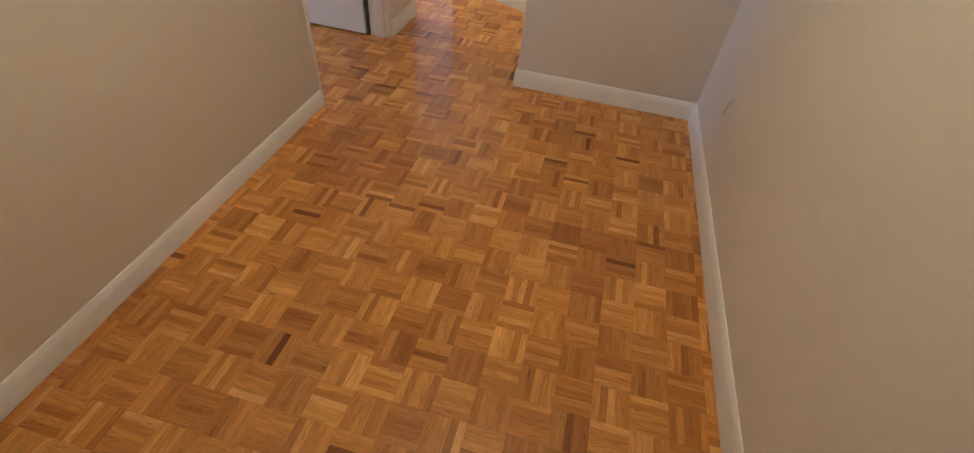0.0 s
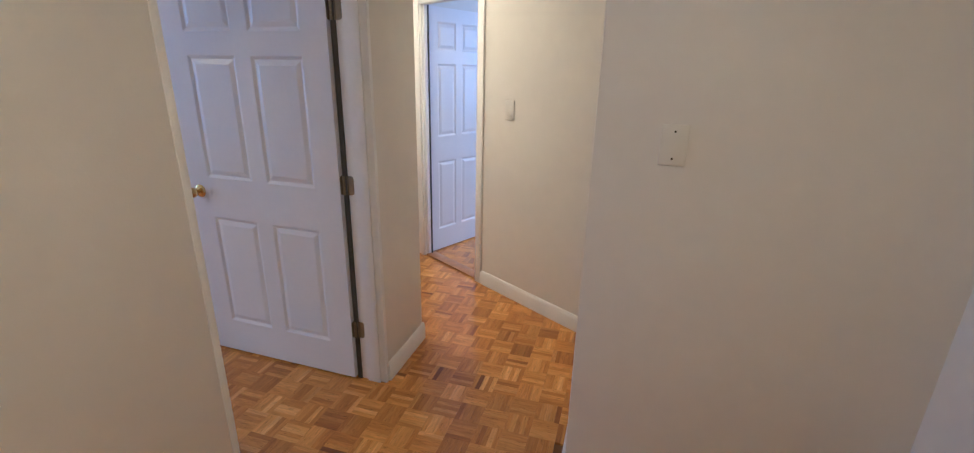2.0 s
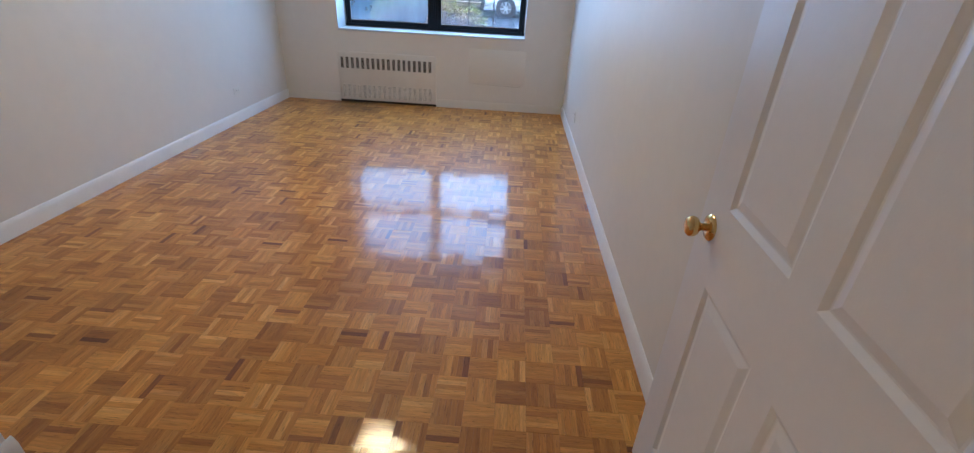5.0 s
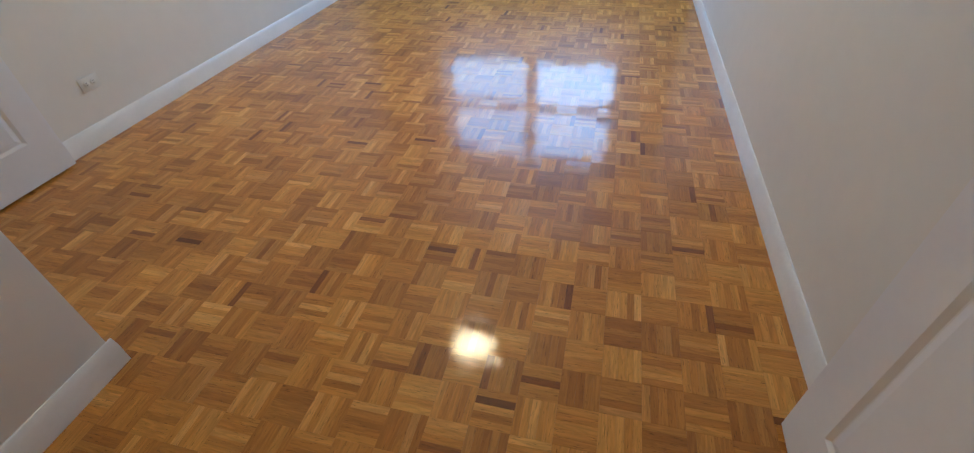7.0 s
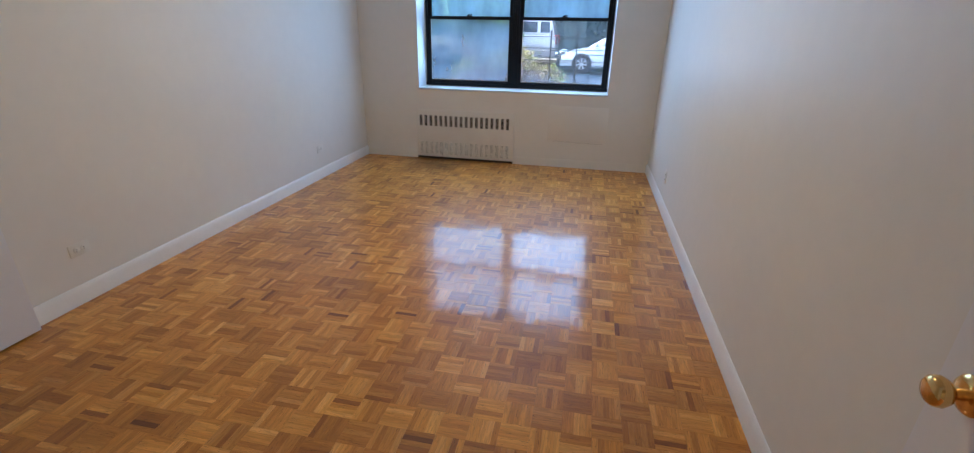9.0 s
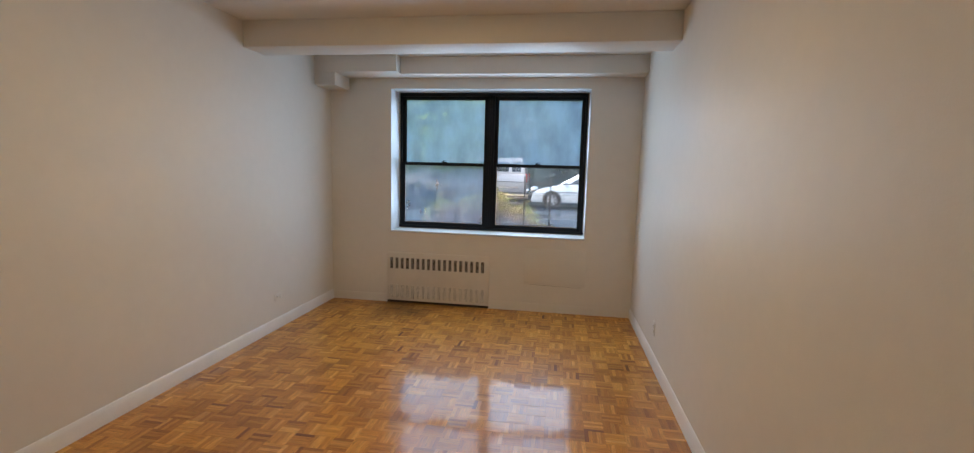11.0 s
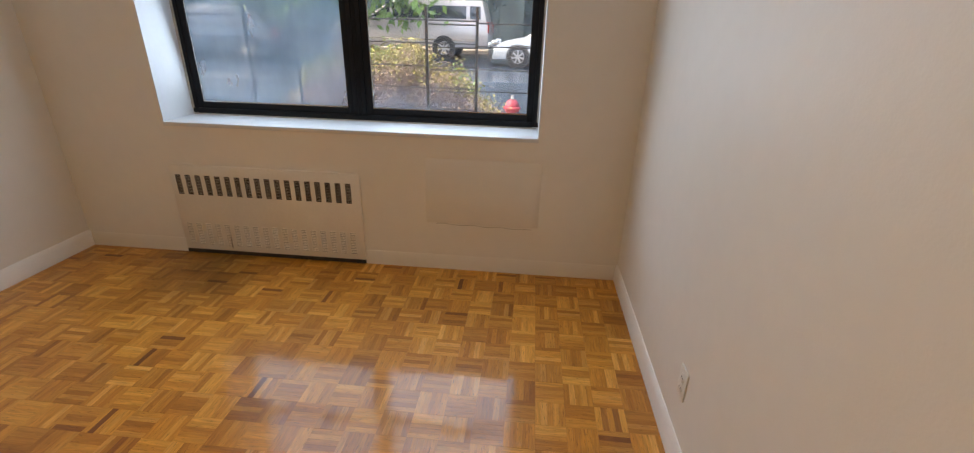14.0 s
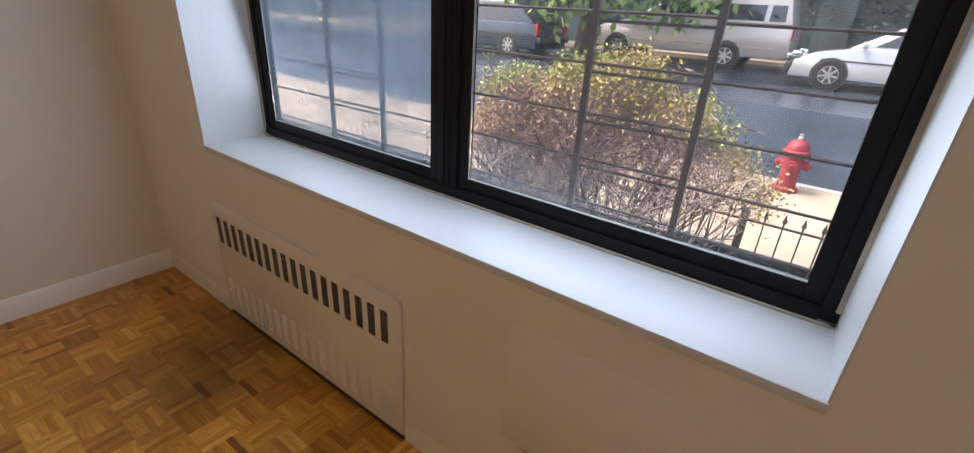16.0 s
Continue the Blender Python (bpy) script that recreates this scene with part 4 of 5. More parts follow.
# ---- outside: ground, street, fence ----
def ground_z(y):
    pts = ((YO, -0.50), (9.35, -0.50), (9.5, -0.47), (12.0, -0.42), (12.15, -0.42), (15.2, 0.10), (17.0, 0.20), (22.5, 0.32), (27.0, 0.42), (400.0, 0.6))
    for (a, za), (b, zb) in zip(pts, pts[1:]):
        if y <= b:
            return za + (zb - za) * max(0, (y - a)) / (b - a)
    return pts[-1][1]


def strip(ys, x0, x1, lift=0.0):
    bm = bmesh.new()
    rows = [[bm.verts.new((x, y, ground_z(y) + lift)) for x in (x0, x1)] for y in ys]
    for a, b in zip(rows, rows[1:]):
        bm.faces.new((a[0], a[1], b[1], b[0]))
    return bm


structure("ground", strip([YO, 9.35, 9.5, 12.0, 12.15, 15.2, 17.0, 27.0, 400.0], -300, 300, -0.16), M_SOIL, "bare garden soil and lawn beyond the window", "ground")
structure("pavement", strip([9.5, 12.0], -120, 120, 0.0), M_WALK, "sandy wet concrete pavement", "pavement")
bm = bmesh.new()
box(bm, -120, 120, 12.0, 12.15, -0.60, -0.405)
structure("kerb", bm, M_KERB, "worn stone kerb", "kerb", bevel=0.01)
bm = bmesh.new()
ys = [12.15, 12.16, 15.2, 17.0, 22.5]
rows = [[bm.verts.new((x, y, ground_z(y) - (0.10 if y < 12.3 else 0.0) + 0.012)) for x in (-120, 120)] for y in ys]
for a, b in zip(rows, rows[1:]):
    bm.faces.new((a[0], a[1], b[1], b[0]))
structure("road", bm, M_ASPHALT, "wet dark asphalt street rising away from the house", "road")
structure("pavement_far", boxes((-120, 120, 22.5, 24.3, 0.2, 0.44)), M_WALK, "pavement on the far side of the street", "pavement")

fence = thing("fence", "low black iron garden fence with spear points", "fence")
FZ = -0.50
for fz in (-0.075, -0.36):
    part("rail", boxes((-6.0, 1.6, 9.288, 9.312, FZ + 0.44 + fz + 0.06 - 0.008, FZ + 0.44 + fz + 0.06 + 0.008)), M_IRON, fence)
for i in range(54):
    x = -5.9 + i * 0.138
    bm = bmesh.new()
    tube(bm, (x, 9.3, FZ), (x, 9.3, FZ + 0.47), 0.007, 6)
    tube(bm, (x, 9.3, FZ + 0.47), (x, 9.3, FZ + 0.49), 0.018, 6)
    tube(bm, (x, 9.3, FZ + 0.49), (x, 9.3, FZ + 0.55), 0.017, 6, 0.001)
    part("picket", bm, M_IRON, fence)
for x in (-4.3, -0.95):
    part("post", boxes((x - 0.03, x + 0.03, 9.27, 9.33, FZ, FZ + 0.52)), M_IRON, fence, bevel=0.004)

# hydrant on the pavement
hyd = thing("fire_hydrant", "red fire hydrant with a silver top nut on the pavement", "fire hydrant", Matrix.Translation((-0.83, 11.75, -0.425)))
bm = bmesh.new()
lathe(bm, [(0, 0), (0.15, 0), (0.15, 0.04), (0.11, 0.05), (0.105, 0.42), (0.13, 0.43), (0.13, 0.47), (0, 0.47)], 20)
part("barrel", bm, M_HYD, hyd, smooth=True)
bm = bmesh.new()
lathe(bm, [(0, 0.471), (0.155, 0.471), (0.155, 0.50), (0.125, 0.52), (0.115, 0.58), (0.07, 0.63), (0, 0.645)], 20)
part("bonnet", bm, M_HYD, hyd, smooth=True)
bm = bmesh.new()
lathe(bm, [(0, 0.64), (0.03, 0.64), (0.03, 0.67), (0.022, 0.675), (0.022, 0.71), (0, 0.71)], 10)
part("top_nut", bm, M_HYDG, hyd, "silver operating nut")
for a in (0, 180, 270):
    bm = bmesh.new()
    lathe(bm, [(0, 0.09), (0.055, 0.09), (0.055, 0.145), (0.065, 0.15), (0.065, 0.175), (0.03, 0.18), (0.02, 0.20), (0, 0.20)], 12,
          Matrix.Translation((0, 0, 0.34)) @ Matrix.Rotation(radians(a), 4, "Z") @ Matrix.Rotation(radians(90), 4, "Y"))
    part("nozzle_cap", bm, M_HYD, hyd, smooth=True)


# ---- vehicles ----
def wheel(root, x, y, r, w, side):
    """A tyre with a spoked rim whose outer side faces side * y."""
    bm = bmesh.new()
    m = Matrix.Translation((x, y, r)) @ Matrix.Rotation(radians(90), 4, "X")
    lathe(bm, [(r * 0.62, -w / 2), (r * 0.93, -w / 2), (r, -w * 0.3), (r, w * 0.3), (r * 0.93, w / 2), (r * 0.62, w / 2), (r * 0.60, 0), (r * 0.62, -w / 2)], 28, m)
    tyre = part("wheel", bm, M_TYRE, root, "black rubber tyre", smooth=True)
    bm = bmesh.new()
    yo = y + side * w * 0.30
    lathe(bm, [(0, -0.01), (r * 0.60, -0.01), (r * 0.62, 0.02), (r * 0.56, 0.025), (r * 0.54, 0.0), (0, 0.0)], 28, Matrix.Translation((x, yo, r)) @ Matrix.Rotation(radians(-90 * side), 4, "X"))
    for i in range(7):
        a = 2 * math.pi * i / 7
        mm = Matrix.Translation((x, yo + side * 0.012, r)) @ Matrix.Rotation(a, 4, "Y")
        box(bm, -r * 0.07, r * 0.07, -0.012, 0.014, r * 0.10, r * 0.57, mm)
    lathe(bm, [(0, 0), (r * 0.16, 0), (r * 0.14, 0.03), (0, 0.032)], 12, Matrix.Translation((x, yo, r)) @ Matrix.Rotation(radians(-90 * side), 4, "X"))
    part("rim", bm, M_RIM, tyre, "spoked alloy rim")
    # dark disc behind the spokes, coloured as the shade in the wheel well
    bm = bmesh.new()
    lathe(bm, [(0, -0.012), (r * 0.58, -0.012), (0, -0.011)], 20, Matrix.Translation((x, yo, r)) @ Matrix.Rotation(radians(-90 * side), 4, "X"))
    part("well_shade", bm, M_SLOT, tyre, "dark disc standing for the shaded wheel well behind the spokes")


def vehicle(name, label, m, L, W, body, cabin, paint, windows, wheels, wr, group, tail_at):
    """body: side outline (x, z) of the lower part; cabin: outline of the roof part, drawn in at the top; windows: side outlines."""
    root = thing(name, label, "van" if "van" in name else "car", m, group)
    bm = bmesh.new()
    prism(bm, body, -W / 2, W / 2, "y")
    part("body", bm, paint, root, bevel=0.05, smooth=True)
    bm = bmesh.new()
    inset = 0.13
    zb, zt = min(z for _, z in cabin), max(z for _, z in cabin)
    sides = []
    for s in (-1, 1):
        sides.append([bm.verts.new((x, s * (W / 2 - 0.02 - inset * (z - zb) / (zt - zb)), z)) for x, z in cabin])
    bm.faces.new(sides[0])
    bm.faces.new(sides[1][::-1])
    n = len(cabin)
    for i in range(n):
        bm.faces.new((sides[0][i], sides[1][i], sides[1][(i + 1) % n], sides[0][(i + 1) % n]))
    part("roof", bm, paint, root, bevel=0.04, smooth=True)
    for w in windows:
        for s in (-1, 1):
            bm = bmesh.new()
            def yy(z, o):
                return s * (W / 2 - 0.02 - inset * (z - zb) / (zt - zb) + o)
            a = [bm.verts.new((x, yy(z, -0.03), z)) for x, z in w]
            b = [bm.verts.new((x, yy(z, 0.006), z)) for x, z in w]
            bm.faces.new(a)
            bm.faces.new(b[::-1])
            for i in range(len(w)):
                bm.faces.new((a[i], b[i], b[(i + 1) % len(w)], a[(i + 1) % len(w)]))
            part("window", bm, M_CARGLASS, root, "dark tinted side window")
    for wx in wheels:
        for s in (-1, 1):
            # the body has no arch cut out; a dark disc gives its shade
            bm = bmesh.new()
            lathe(bm, [(0, -0.02), (wr * 1.12, -0.02), (wr * 1.12, 0.012), (0, 0.012)], 24, Matrix.Translation((wx, s * W / 2, wr)) @ Matrix.Rotation(radians(-90 * s), 4, "X"))
            part("arch_shade", bm, M_BUMP, root, "dark disc standing for the shaded wheel arch")
            wheel(root, wx, s * (W / 2 - 0.07), wr, 0.20, s)
    for s in (-1, 1):
        tz = tail_at
        part("tail_light", boxes((L - 0.07, L + 0.006, s * (W / 2 - 0.10) - 0.09, s * (W / 2 - 0.10) + 0.105, tz - 0.17, tz + 0.17)), M_RED, root, "red tail light lens", bevel=0.01)
        part("headlight", boxes((-0.006, 0.18, s * (W / 2 - 0.14) - 0.14, s * (W / 2 - 0.14) + 0.145, 0.60, 0.76)), M_CHROME, root, "clear headlight", bevel=0.02)
        part("mirror", boxes((L * 0.26, L * 0.26 + 0.10, s * (W / 2 + 0.02), s * (W / 2 + 0.16), body_top(body) + 0.02, body_top(body) + 0.15)), paint, root, bevel=0.03)
        part("side_strip", boxes((0.55, L - 0.35, s * (W / 2 + 0.004) - 0.006, s * (W / 2 + 0.004) + 0.006, 0.60, 0.63)), M_CHROME if "van" in name else M_BUMP, root, "side moulding")
    part("bumper", boxes((L - 0.02, L + 0.12, -W / 2 + 0.04, W / 2 - 0.04, 0.42, 0.58)), M_CHROME if "van" in name else paint, root, "rear bumper", bevel=0.02)
    part("bumper", boxes((-0.10, 0.02, -W / 2 + 0.06, W / 2 - 0.06, 0.30, 0.50)), M_BUMP, root, "black front bumper", bevel=0.02)
    return root


def body_top(body):
    return sorted(z for _, z in body)[-3]


VZ = ground_z(20.0) + 0.012
van = vehicle("van", "pewter full-size passenger van with chrome bumpers parked across the street", Matrix.Translation((-7.40, 20.95, VZ)), 5.35, 1.95,
              [(0, 0.36), (5.35, 0.36), (5.35, 1.10), (5.30, 1.18), (1.25, 1.18), (0.35, 1.06), (0.04, 0.92)],
              [(1.05, 1.16), (1.75, 1.58), (2.15, 1.80), (5.12, 1.84), (5.30, 1.16)], M_VAN,
              [[(1.38, 1.27), (2.02, 1.27), (2.02, 1.78), (1.86, 1.60)], [(2.12, 1.27), (3.02, 1.27), (3.02, 1.66), (2.12, 1.66)], [(3.12, 1.27), (4.60, 1.27), (4.60, 1.66), (3.12, 1.66)], [(4.72, 1.27), (5.10, 1.27), (5.06, 1.66), (4.72, 1.66)]],
              (0.68, 3.85), 0.355, "parked vehicles", 1.02)
CZ = ground_z(18.0) + 0.012
car = vehicle("silver_car", "silver four-door saloon car on the wet street", Matrix.Translation((-1.75, 18.8, CZ)), 4.6, 1.76,
              [(0, 0.22), (4.6, 0.24), (4.58, 0.86), (4.2, 0.92), (1.15, 0.88), (0.45, 0.76), (0.06, 0.60)],
              [(0.98, 0.86), (1.75, 1.30), (2.2, 1.42), (3.2, 1.42), (3.75, 1.28), (4.30, 0.88)], M_SILVER,
              [[(1.42, 0.93), (2.42, 0.93), (2.42, 1.34), (1.95, 1.29)], [(2.50, 0.93), (3.85, 0.93), (3.45, 1.26), (3.1, 1.34), (2.50, 1.34)]],
              (0.78, 3.55), 0.315, "parked vehicles", 0.72)
DZ = ground_z(18) + 0.012
dark = vehicle("dark_car", "dark blue car with red tail lights behind the shrub", Matrix.Translation((-12.35, 17.9, DZ)), 4.5, 1.76,
               [(0, 0.24), (4.5, 0.24), (4.48, 0.90), (4.2, 0.94), (1.15, 0.92), (0.45, 0.80), (0.06, 0.62)],
               [(0.98, 0.90), (1.75, 1.36), (2.2, 1.50), (3.4, 1.50), (3.85, 1.36), (4.40, 0.92)], M_NAVY,
               [[(1.42, 0.97), (2.42, 0.97), (2.42, 1.40), (1.95, 1.35)], [(2.50, 0.97), (3.85, 0.97), (3.45, 1.34), (3.1, 1.40), (2.50, 1.40)]],
               (0.78, 3.55), 0.32, "parked vehicles", 0.76)


# ---- plants ----
def leaves(bm, rnd, centre, spread, n, size, droop=0.0):
    """Small folded leaves scattered about a place."""
    c = Vector(centre)
    for _ in range(n):
        p = c + Vector((rnd.gauss(0, spread[0]), rnd.gauss(0, spread[1]), rnd.gauss(0, spread[2])))
        s = size * rnd.uniform(0.6, 1.35)
        a = Vector((rnd.uniform(-1, 1), rnd.uniform(-1, 1), rnd.uniform(-1, 0.6) - droop)).normalized()
        b = a.orthogonal().normalized()
        b.rotate(Matrix.Rotation(rnd.uniform(0, 6.28), 3, a))
        w = s * 0.27
        q = [bm.verts.new(v) for v in (p, p + a * s * 0.45 + b * w, p + a * s, p + a * s * 0.45 - b * w)]
        bm.faces.new(q)


def branch(bm, rnd, p, d, length, r, depth, tips, bend=0.35, fork=3, sides=5, thin=0.65):
    q = Vector(p)
    d = Vector(d).normalized()
    steps = 3
    for i in range(steps):
        d2 = (d + Vector((rnd.uniform(-bend, bend), rnd.uniform(-bend, bend), rnd.uniform(-bend, bend) * 0.7))).normalized()
        e = q + d2 * length / steps
        r2 = r * 0.8
        tube(bm, q, e, r, sides, r2, caps=False)
        q, d, r = e, d2, r2
        if depth and i:
            for _ in range(fork - 1 if i == 1 else fork):
                s = (d + Vector((rnd.uniform(-1, 1), rnd.uniform(-1, 1), rnd.uniform(-0.5, 0.8))) * 0.75).normalized()
                branch(bm, rnd, q, s, length * rnd.uniform(0.55, 0.8), r * thin, depth - 1, tips, bend, fork, sides, thin)
    if not depth:
        tips.append(q.copy())


def tree(x, y, height, crown_z, spread, seed, mat, label, leaf=0.22, per=34, lean=(0, 0)):
    rnd = random.Random(seed)
    z = ground_z(y)
    root = thing("tree", label, "tree", Matrix.Translation((x, y, z)), "street trees")
    bm, tips = bmesh.new(), []
    top = Vector((lean[0] * 0.4, lean[1] * 0.4, crown_z * 0.75))
    tube(bm, (0, 0, -0.1), top * 0.5, 0.24, 9, 0.18, caps=False)
    tube(bm, top * 0.5, top, 0.18, 9, 0.14, caps=False)
    for i in range(6):
        a = i * 1.05 + rnd.uniform(0, 0.5)
        branch(bm, rnd, top, (math.cos(a) * spread[0] * 0.3 + lean[0] * 0.3, math.sin(a) * spread[1] * 0.3 + lean[1] * 0.3, rnd.uniform(0.5, 1.3)), height * 0.36, 0.10, 2, tips, 0.35, 2)
    part("trunk", bm, M_BARK, root, smooth=True)
    bm = bmesh.new()
    for t_ in tips:
        leaves(bm, rnd, t_, (0.55, 0.55, 0.45), per, leaf, 0.5)
    for _ in range(int(len(tips) * 0.8)):
        a, r = rnd.uniform(0, 6.28), math.sqrt(rnd.random())
        c = Vector((math.cos(a) * r * spread[0] + lean[0], math.sin(a) * r * spread[1] + lean[1], crown_z + rnd.uniform(-0.25, 1.0) * height * 0.45))
        leaves(bm, rnd, c, (0.5, 0.5, 0.38), per, leaf, 0.6)
    part("crown", bm, mat, root, "crown of hanging leaves", kind="stuff")
    return root


tree(-7.4, 18.9, 5.5, 2.3, (2.7, 1.9), 3, M_LEAF, "street tree with a low crown of bright green hanging leaves", 0.27, 75, (1.0, -1.4))
tree(-13.5, 24.5, 9.0, 4.5, (4.2, 3.0), 5, M_LEAF2, "dusky green tree on the far side of the street", 0.34, 60)
tree(-4.4, 26.5, 10.0, 4.2, (4.4, 3.2), 8, M_LEAF2, "dusky green tree on the far side of the street", 0.30, 80)
tree(2.6, 25.5, 10.0, 4.0, (4.2, 3.0), 13, M_LEAF2, "dusky green tree on the far side of the street", 0.34, 80)
tree(9.5, 26.0, 9.0, 4.4, (4.0, 3.0), 21, M_LEAF2, "dusky green tree on the far side of the street", 0.34, 60)

# far woods and hedge: one leafy mass
rnd = random.Random(77)
bm = bmesh.new()
for i in range(40):
    x = -48 + 2 * i
    low = abs(x + 4.5) < 1.6
    y0 = 33.4 + 0.5 * math.sin(i * 1.9)
    box(bm, x, x + 2.05, y0, 34.6, 0.4, 3.4 if low else 12.5 + 1.2 * math.sin(i * 2.3))
    if low:
        box(bm, x, x + 2.05, y0, 34.6, 5.3 + 0.4 * math.sin(i * 2.3), 12.5)
for _ in range(2300):
    x = rnd.uniform(-48, 32)
    gap = 1.0 if abs(x + 3.6) > 1.6 else 0.25
    z = rnd.random() ** 1.1 * (10.5 + 2.0 * math.sin(x * 0.4)) * (1.0 if gap == 1.0 or rnd.random() < 0.4 else 0.42)
    leaves(bm, rnd, (x, 31 + rnd.uniform(-1.8, 1.8), 0.5 + z), (0.8, 0.6, 0.6), 26, 0.42, 0.3)
tagged(new("far_woods", finish(bm, "far_woods", M_LEAF2)), "dusky mass of trees behind the far pavement", "trees", kind="stuff")
bm = bmesh.new()
for i in range(70):
    x = -40 + i
    box(bm, x, x + 1.0, 25.0 + 0.2 * math.sin(i * 2.1), 26.0, 0.3, 2.75 + 0.18 * math.sin(i * 1.7))
for _ in range(800):
    leaves(bm, rnd, (rnd.uniform(-35, 25), 25.0, rnd.uniform(0.6, 2.9)), (0.3, 0.15, 0.2), 10, 0.20)
tagged(new("far_hedge", finish(bm, "far_hedge", M_HEDGE)), "dark clipped hedge along the far pavement", "hedge", kind="stuff")

# the shrub before the window: dense thin twigs, yellowing on top
rnd = random.Random(12)
SHX, SHY, SHZ = -1.95, 8.20, -0.50
shrub = thing("shrub", "dense bare-twigged shrub with yellowing leaves on top, in the garden soil", "shrub", Matrix.Translation((SHX, SHY, SHZ)))


def in_shrub(p):
    """Whether a point lies in the shrub's rounded outline."""
    a = math.atan2(p.z - 0.85, p.x)
    r = 0.93 + 0.06 * math.sin(a * 5 + 1.0) + 0.05 * math.sin(a * 11)
    return (p.x / 1.24) ** 2 + (p.y / 0.75) ** 2 + ((p.z - 0.75) / 0.98) ** 2 < r * r


def twig(bm, p, d, length, r, depth, tips):
    """An arching stem that forks into thinner ones and stays in the outline."""
    d = d.normalized()
    steps = 4
    for i in range(steps):
        d = (d + Vector((rnd.gauss(0, 0.20), rnd.gauss(0, 0.20), rnd.gauss(0, 0.14) + (0.05 if depth > 1 else -0.08)))).normalized()
        e = p + d * length / steps
        if e.z > 0.5 and not in_shrub(e):
            break
        tube(bm, p, e, r, 3, r * 0.85, caps=False)
        p, r = e, r * 0.85
        if depth and i and p.z > 0.32:
            for _ in range(2 + (i > 1)):
                s_ = d + Vector((rnd.uniform(-1, 1), rnd.uniform(-1, 1), rnd.uniform(-0.5, 0.7))) * 0.8
                twig(bm, p, s_, length * rnd.uniform(0.5, 0.75), r * 0.72, depth - 1, tips)
    if depth < 2:
        tips.append(p.copy())


bm, tips = bmesh.new(), []
for i in range(72):
    a, r = rnd.uniform(0, 6.28), math.sqrt(rnd.random())
    p = Vector((math.cos(a) * r * 0.72 - 0.08, math.sin(a) * r * 0.28, 0))
    twig(bm, p, Vector((p.x * 1.5, p.y * 1.2, 1.0)), rnd.uniform(0.85, 1.15), 0.0115, 3, tips)
part("branches", bm, M_TWIG, shrub, "dense reddish grey twigs", kind="stuff")
# long sprays that arch out of the top, heavy with yellow leaves
bm, sprays = bmesh.new(), []
for x, z, dx, n in ((0.40, 1.52, 0.95, 9), (0.55, 1.42, 0.9, 8), (0.30, 1.58, 0.7, 9), (0.72, 1.22, 0.35, 6), (-0.25, 1.55, 0.3, 6), (-0.75, 1.35, -0.15, 7), (-0.85, 1.25, 0.1, 7), (0.0, 1.55, 0.5, 8), (0.68, 1.15, 0.35, 8)):
    p, d = Vector((x, rnd.uniform(-0.35, 0.2), z)), Vector((dx, rnd.uniform(-0.3, 0.2), 0.75))
    for i in range(n):
        d = (d.normalized() + Vector((0.02, rnd.gauss(0, 0.08), -0.20))).normalized()
        e = p + d * 0.055
        tube(bm, p, e, 0.004, 4, 0.0035, caps=False)
        p = e
        sprays.append(e.copy())
part("sprays", bm, M_TWIG, shrub, "arching leafy sprays", kind="stuff")
top = lambda q: 0.75 + 0.98 * math.sqrt(max(0.0, 1 - (q.x / 1.25) ** 2))
for nm, mat, lab, pick, n, s_, share in (("yellow_foliage", M_YELLOW, "yellow leaves along the top", lambda q: q.z > top(q) - 0.26 and q.x > -0.3, 7, 0.026, 0.26),
                                         ("green_foliage", M_LEAF, "tuft of green leaves", lambda q: q.z > top(q) - 0.16 and q.x < 0.1, 8, 0.028, 0.14),
                                         ("dry_foliage", M_RUST, "dry rusty leaves", lambda q: q.z > top(q) - 0.5, 5, 0.020, 0.32)):
    bm = bmesh.new()
    for q in tips:
        if pick(q) and rnd.random() < share:
            leaves(bm, rnd, q, (0.05, 0.05, 0.04), n, s_)
    if nm != "dry_foliage":
        for k, q in enumerate(sprays):
            if (rnd.random() < 0.65) == (nm == "yellow_foliage"):
                leaves(bm, rnd, q, (0.035, 0.05, 0.03), 6, 0.034, 0.3)
    part(nm, bm, mat, shrub, lab, kind="stuff")


# ---- floor: oak finger parquet, five fingers to a square ----
SQ = 0.1204
floor = structure("floor", boxes((HW - 0.1, 5.2, HS - 1.6, YN + 0.01, -0.06, -0.012)), M_SUB, "glossy varnished oak finger parquet floor", "floor")
PX0, PY0 = GRID
FW = SQ / 5
NEAR = (-1.30, -0.45, 1.10, 1.75)      # the stretch whose fingers are parts of their own


def in_floor(x, y):
    """Whether a square's centre lies in one of the rooms."""
    if XW - 0.08 < x < XE + 0.1 and YS - 0.1 < y < YN + 0.08:
        return not (x < BLX - 0.12 and y < BLY - 0.12)
    if HW < x < HE + 0.1 and HS - 0.08 < y < 0.1:
        return True
    p = Vector((x, y, 0)) - S1
    s_, n_ = p.dot(SD), -p.dot(SN)
    if n_ < -3.5 or s_ > 1.6 or s_ < -1.5:
        return False
    if n_ > -0.08:
        return x > HE and y > HN - 0.1 and (x > 0.3 or y < 0.1) and s_ < 1.1
    return -1.2 < s_ < 1.3 and n_ > -2.6


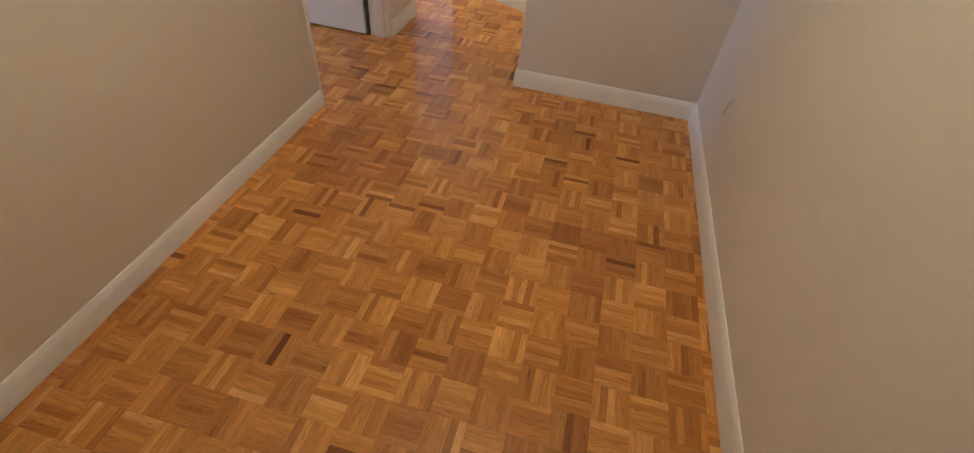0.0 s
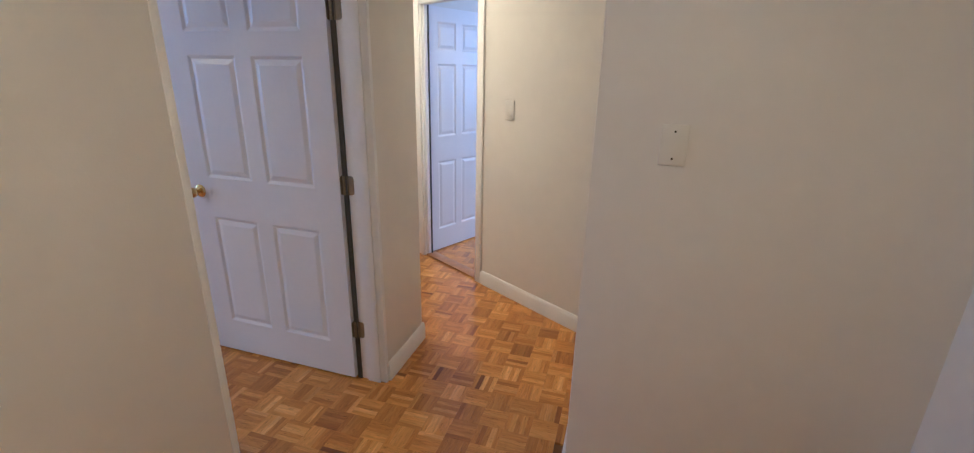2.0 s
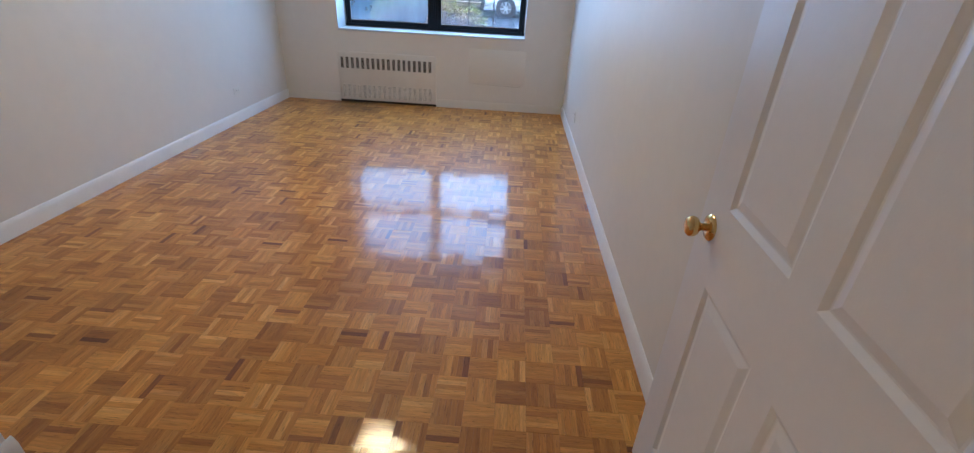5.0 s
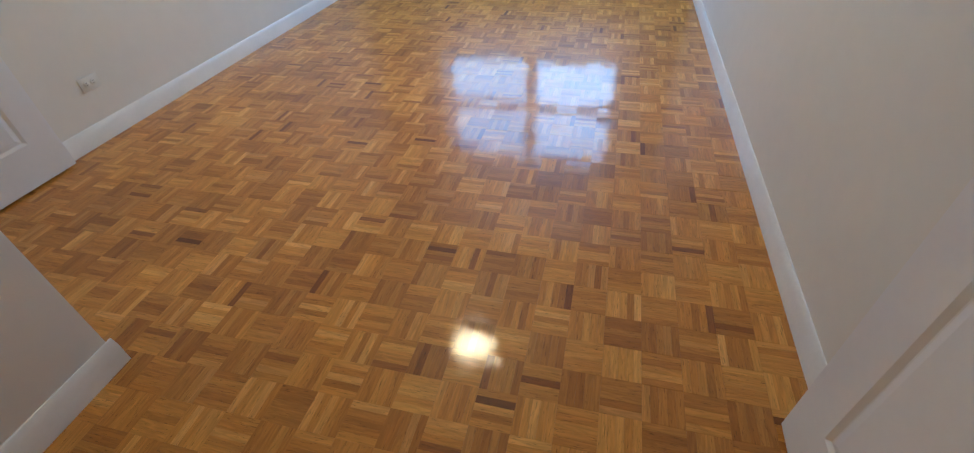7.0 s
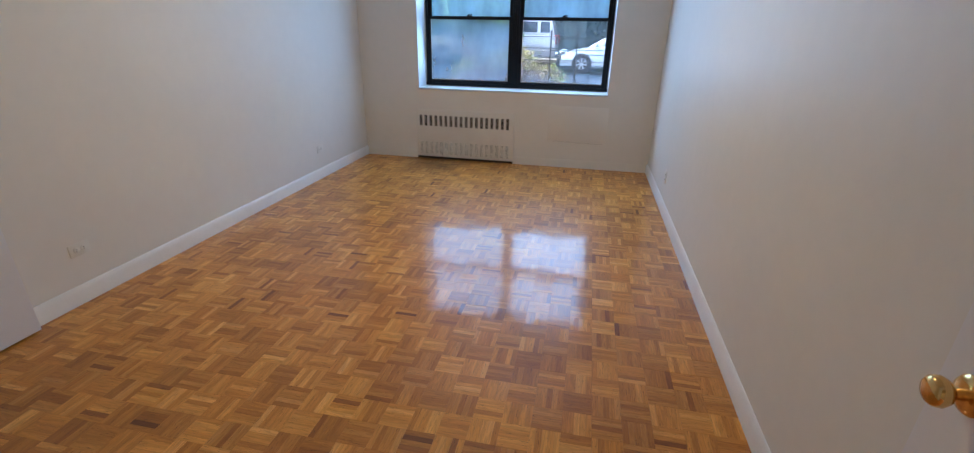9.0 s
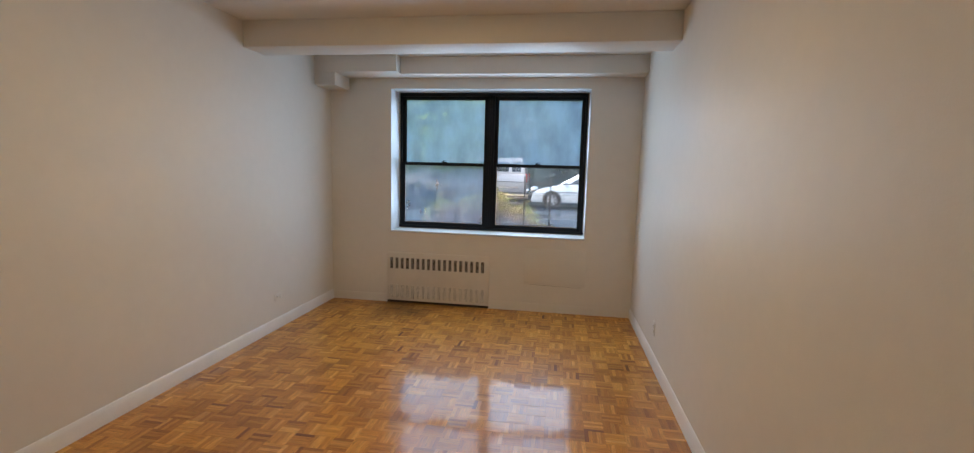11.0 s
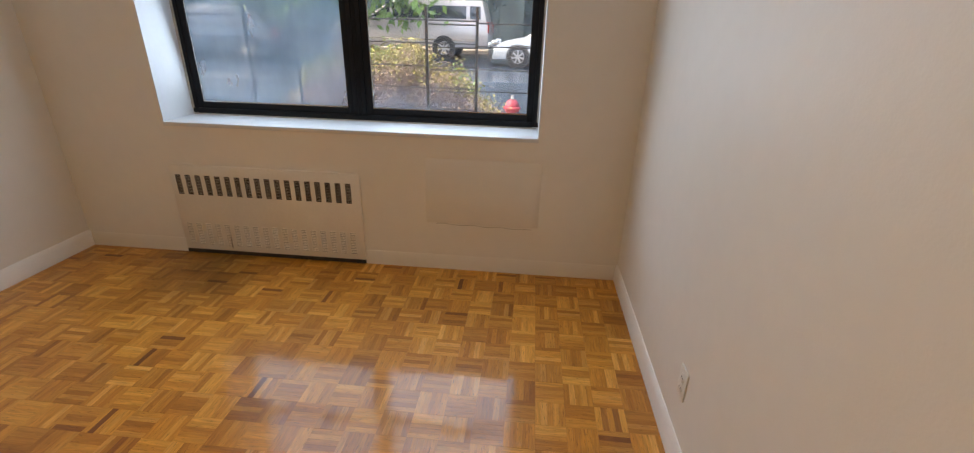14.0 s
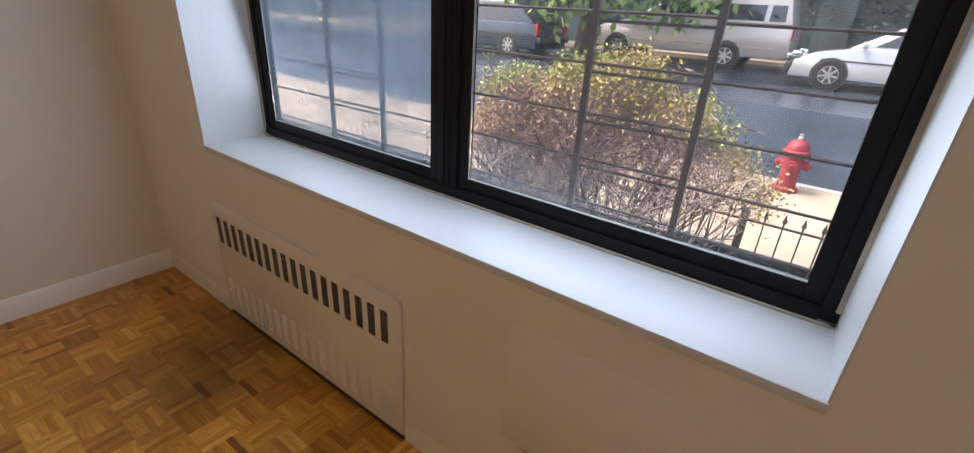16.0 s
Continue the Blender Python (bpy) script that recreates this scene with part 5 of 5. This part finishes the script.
def finger(verts, faces, uvs, x, y, along, rnd, lean=(0.0, 0.0), corner=(0.0, 0.0)):
    """One finger: a thin block, its top edges eased and very slightly tilted."""
    w, l, e = FW, SQ, 0.0002
    g = 0.0001
    a = [rnd.gauss(0, 0.00028), rnd.gauss(0, 0.00016), rnd.gauss(0, 0.00005)]
    b0 = len(verts)
    def put(u, v, z):
        px, py = (x + u, y + v) if along else (x + v, y + u)
        if z > -0.001:
            z += lean[0] * (px - corner[0]) + lean[1] * (py - corner[1])
        verts.append((px, py, z))
    for k, (inset, z) in enumerate(((g, -0.012), (g, -0.0009), (g + e, -0.0001))):
        for u, v in ((inset, inset), (l - inset, inset), (l - inset, w - inset), (inset, w - inset)):
            tilt = (a[0] * (u / l - 0.5) + a[1] * (v / w - 0.5) * 0.5 - abs(a[2]) * 0.6 - 0.0005) if k == 2 else 0.0
            put(u, v, z + tilt)
    fs = [(8, 9, 10, 11)]
    for k in (0, 4):
        for i in range(4):
            fs.append((k + i, k + (i + 1) % 4, k + 4 + (i + 1) % 4, k + 4 + i))
    o = (rnd.uniform(0, 40), rnd.uniform(0, 40))
    corner_uv = [(0, 0), (l, 0), (l, w), (0, w)]
    for f in fs:
        order = f if along else f[::-1]
        faces.append(tuple(b0 + i for i in order))
        uvs.extend((corner_uv[i % 4][0] + o[0], corner_uv[i % 4][1] + o[1]) for i in order)


def finger_mesh(name, verts, faces, uvs, mat):
    me = bpy.data.meshes.new(name)
    me.from_pydata(verts, [], faces)
    layer = me.uv_layers.new(name="grain")
    layer.data.foreach_set("uv", [c for uv in uvs for c in uv])
    me.materials.append(mat)
    return me


rnd = random.Random(4)
verts, faces, uvs, near = [], [], [], []
for i in range(-int(6 / SQ), int(8 / SQ)):
    for j in range(-int(2.5 / SQ), int(8 / SQ)):
        x, y = PX0 + i * SQ, PY0 + j * SQ
        if not in_floor(x + SQ / 2, y + SQ / 2):
            continue
        along = (i + j) % 2 == 0
        single = NEAR[0] < x + SQ / 2 < NEAR[1] and NEAR[2] < y + SQ / 2 < NEAR[3]
        lean = (rnd.gauss(0, 0.0034), rnd.gauss(0, 0.0034))
        for k in range(5):
            fx, fy = (x, y + k * FW) if along else (x + k * FW, y)
            if single:
                near.append((fx, fy, along, lean))
            else:
                finger(verts, faces, uvs, fx, fy, along, rnd, lean, (x + SQ / 2, y + SQ / 2))
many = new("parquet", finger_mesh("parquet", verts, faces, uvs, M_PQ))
many.parent = floor
tagged(many, kind="stuff")
shared = {}
for along in (True, False):
    v, f, u = [], [], []
    finger(v, f, u, 0, 0, along, random.Random(1))
    shared[along] = finger_mesh("parquet_finger", v, f, u, M_PQ1)
for fx, fy, along, lean in near[:300]:
    ob = new("parquet_finger", shared[along])
    ob.location = (fx, fy, 0)
    ob.rotation_euler = (lean[1], -lean[0], 0)
    ob.parent = floor
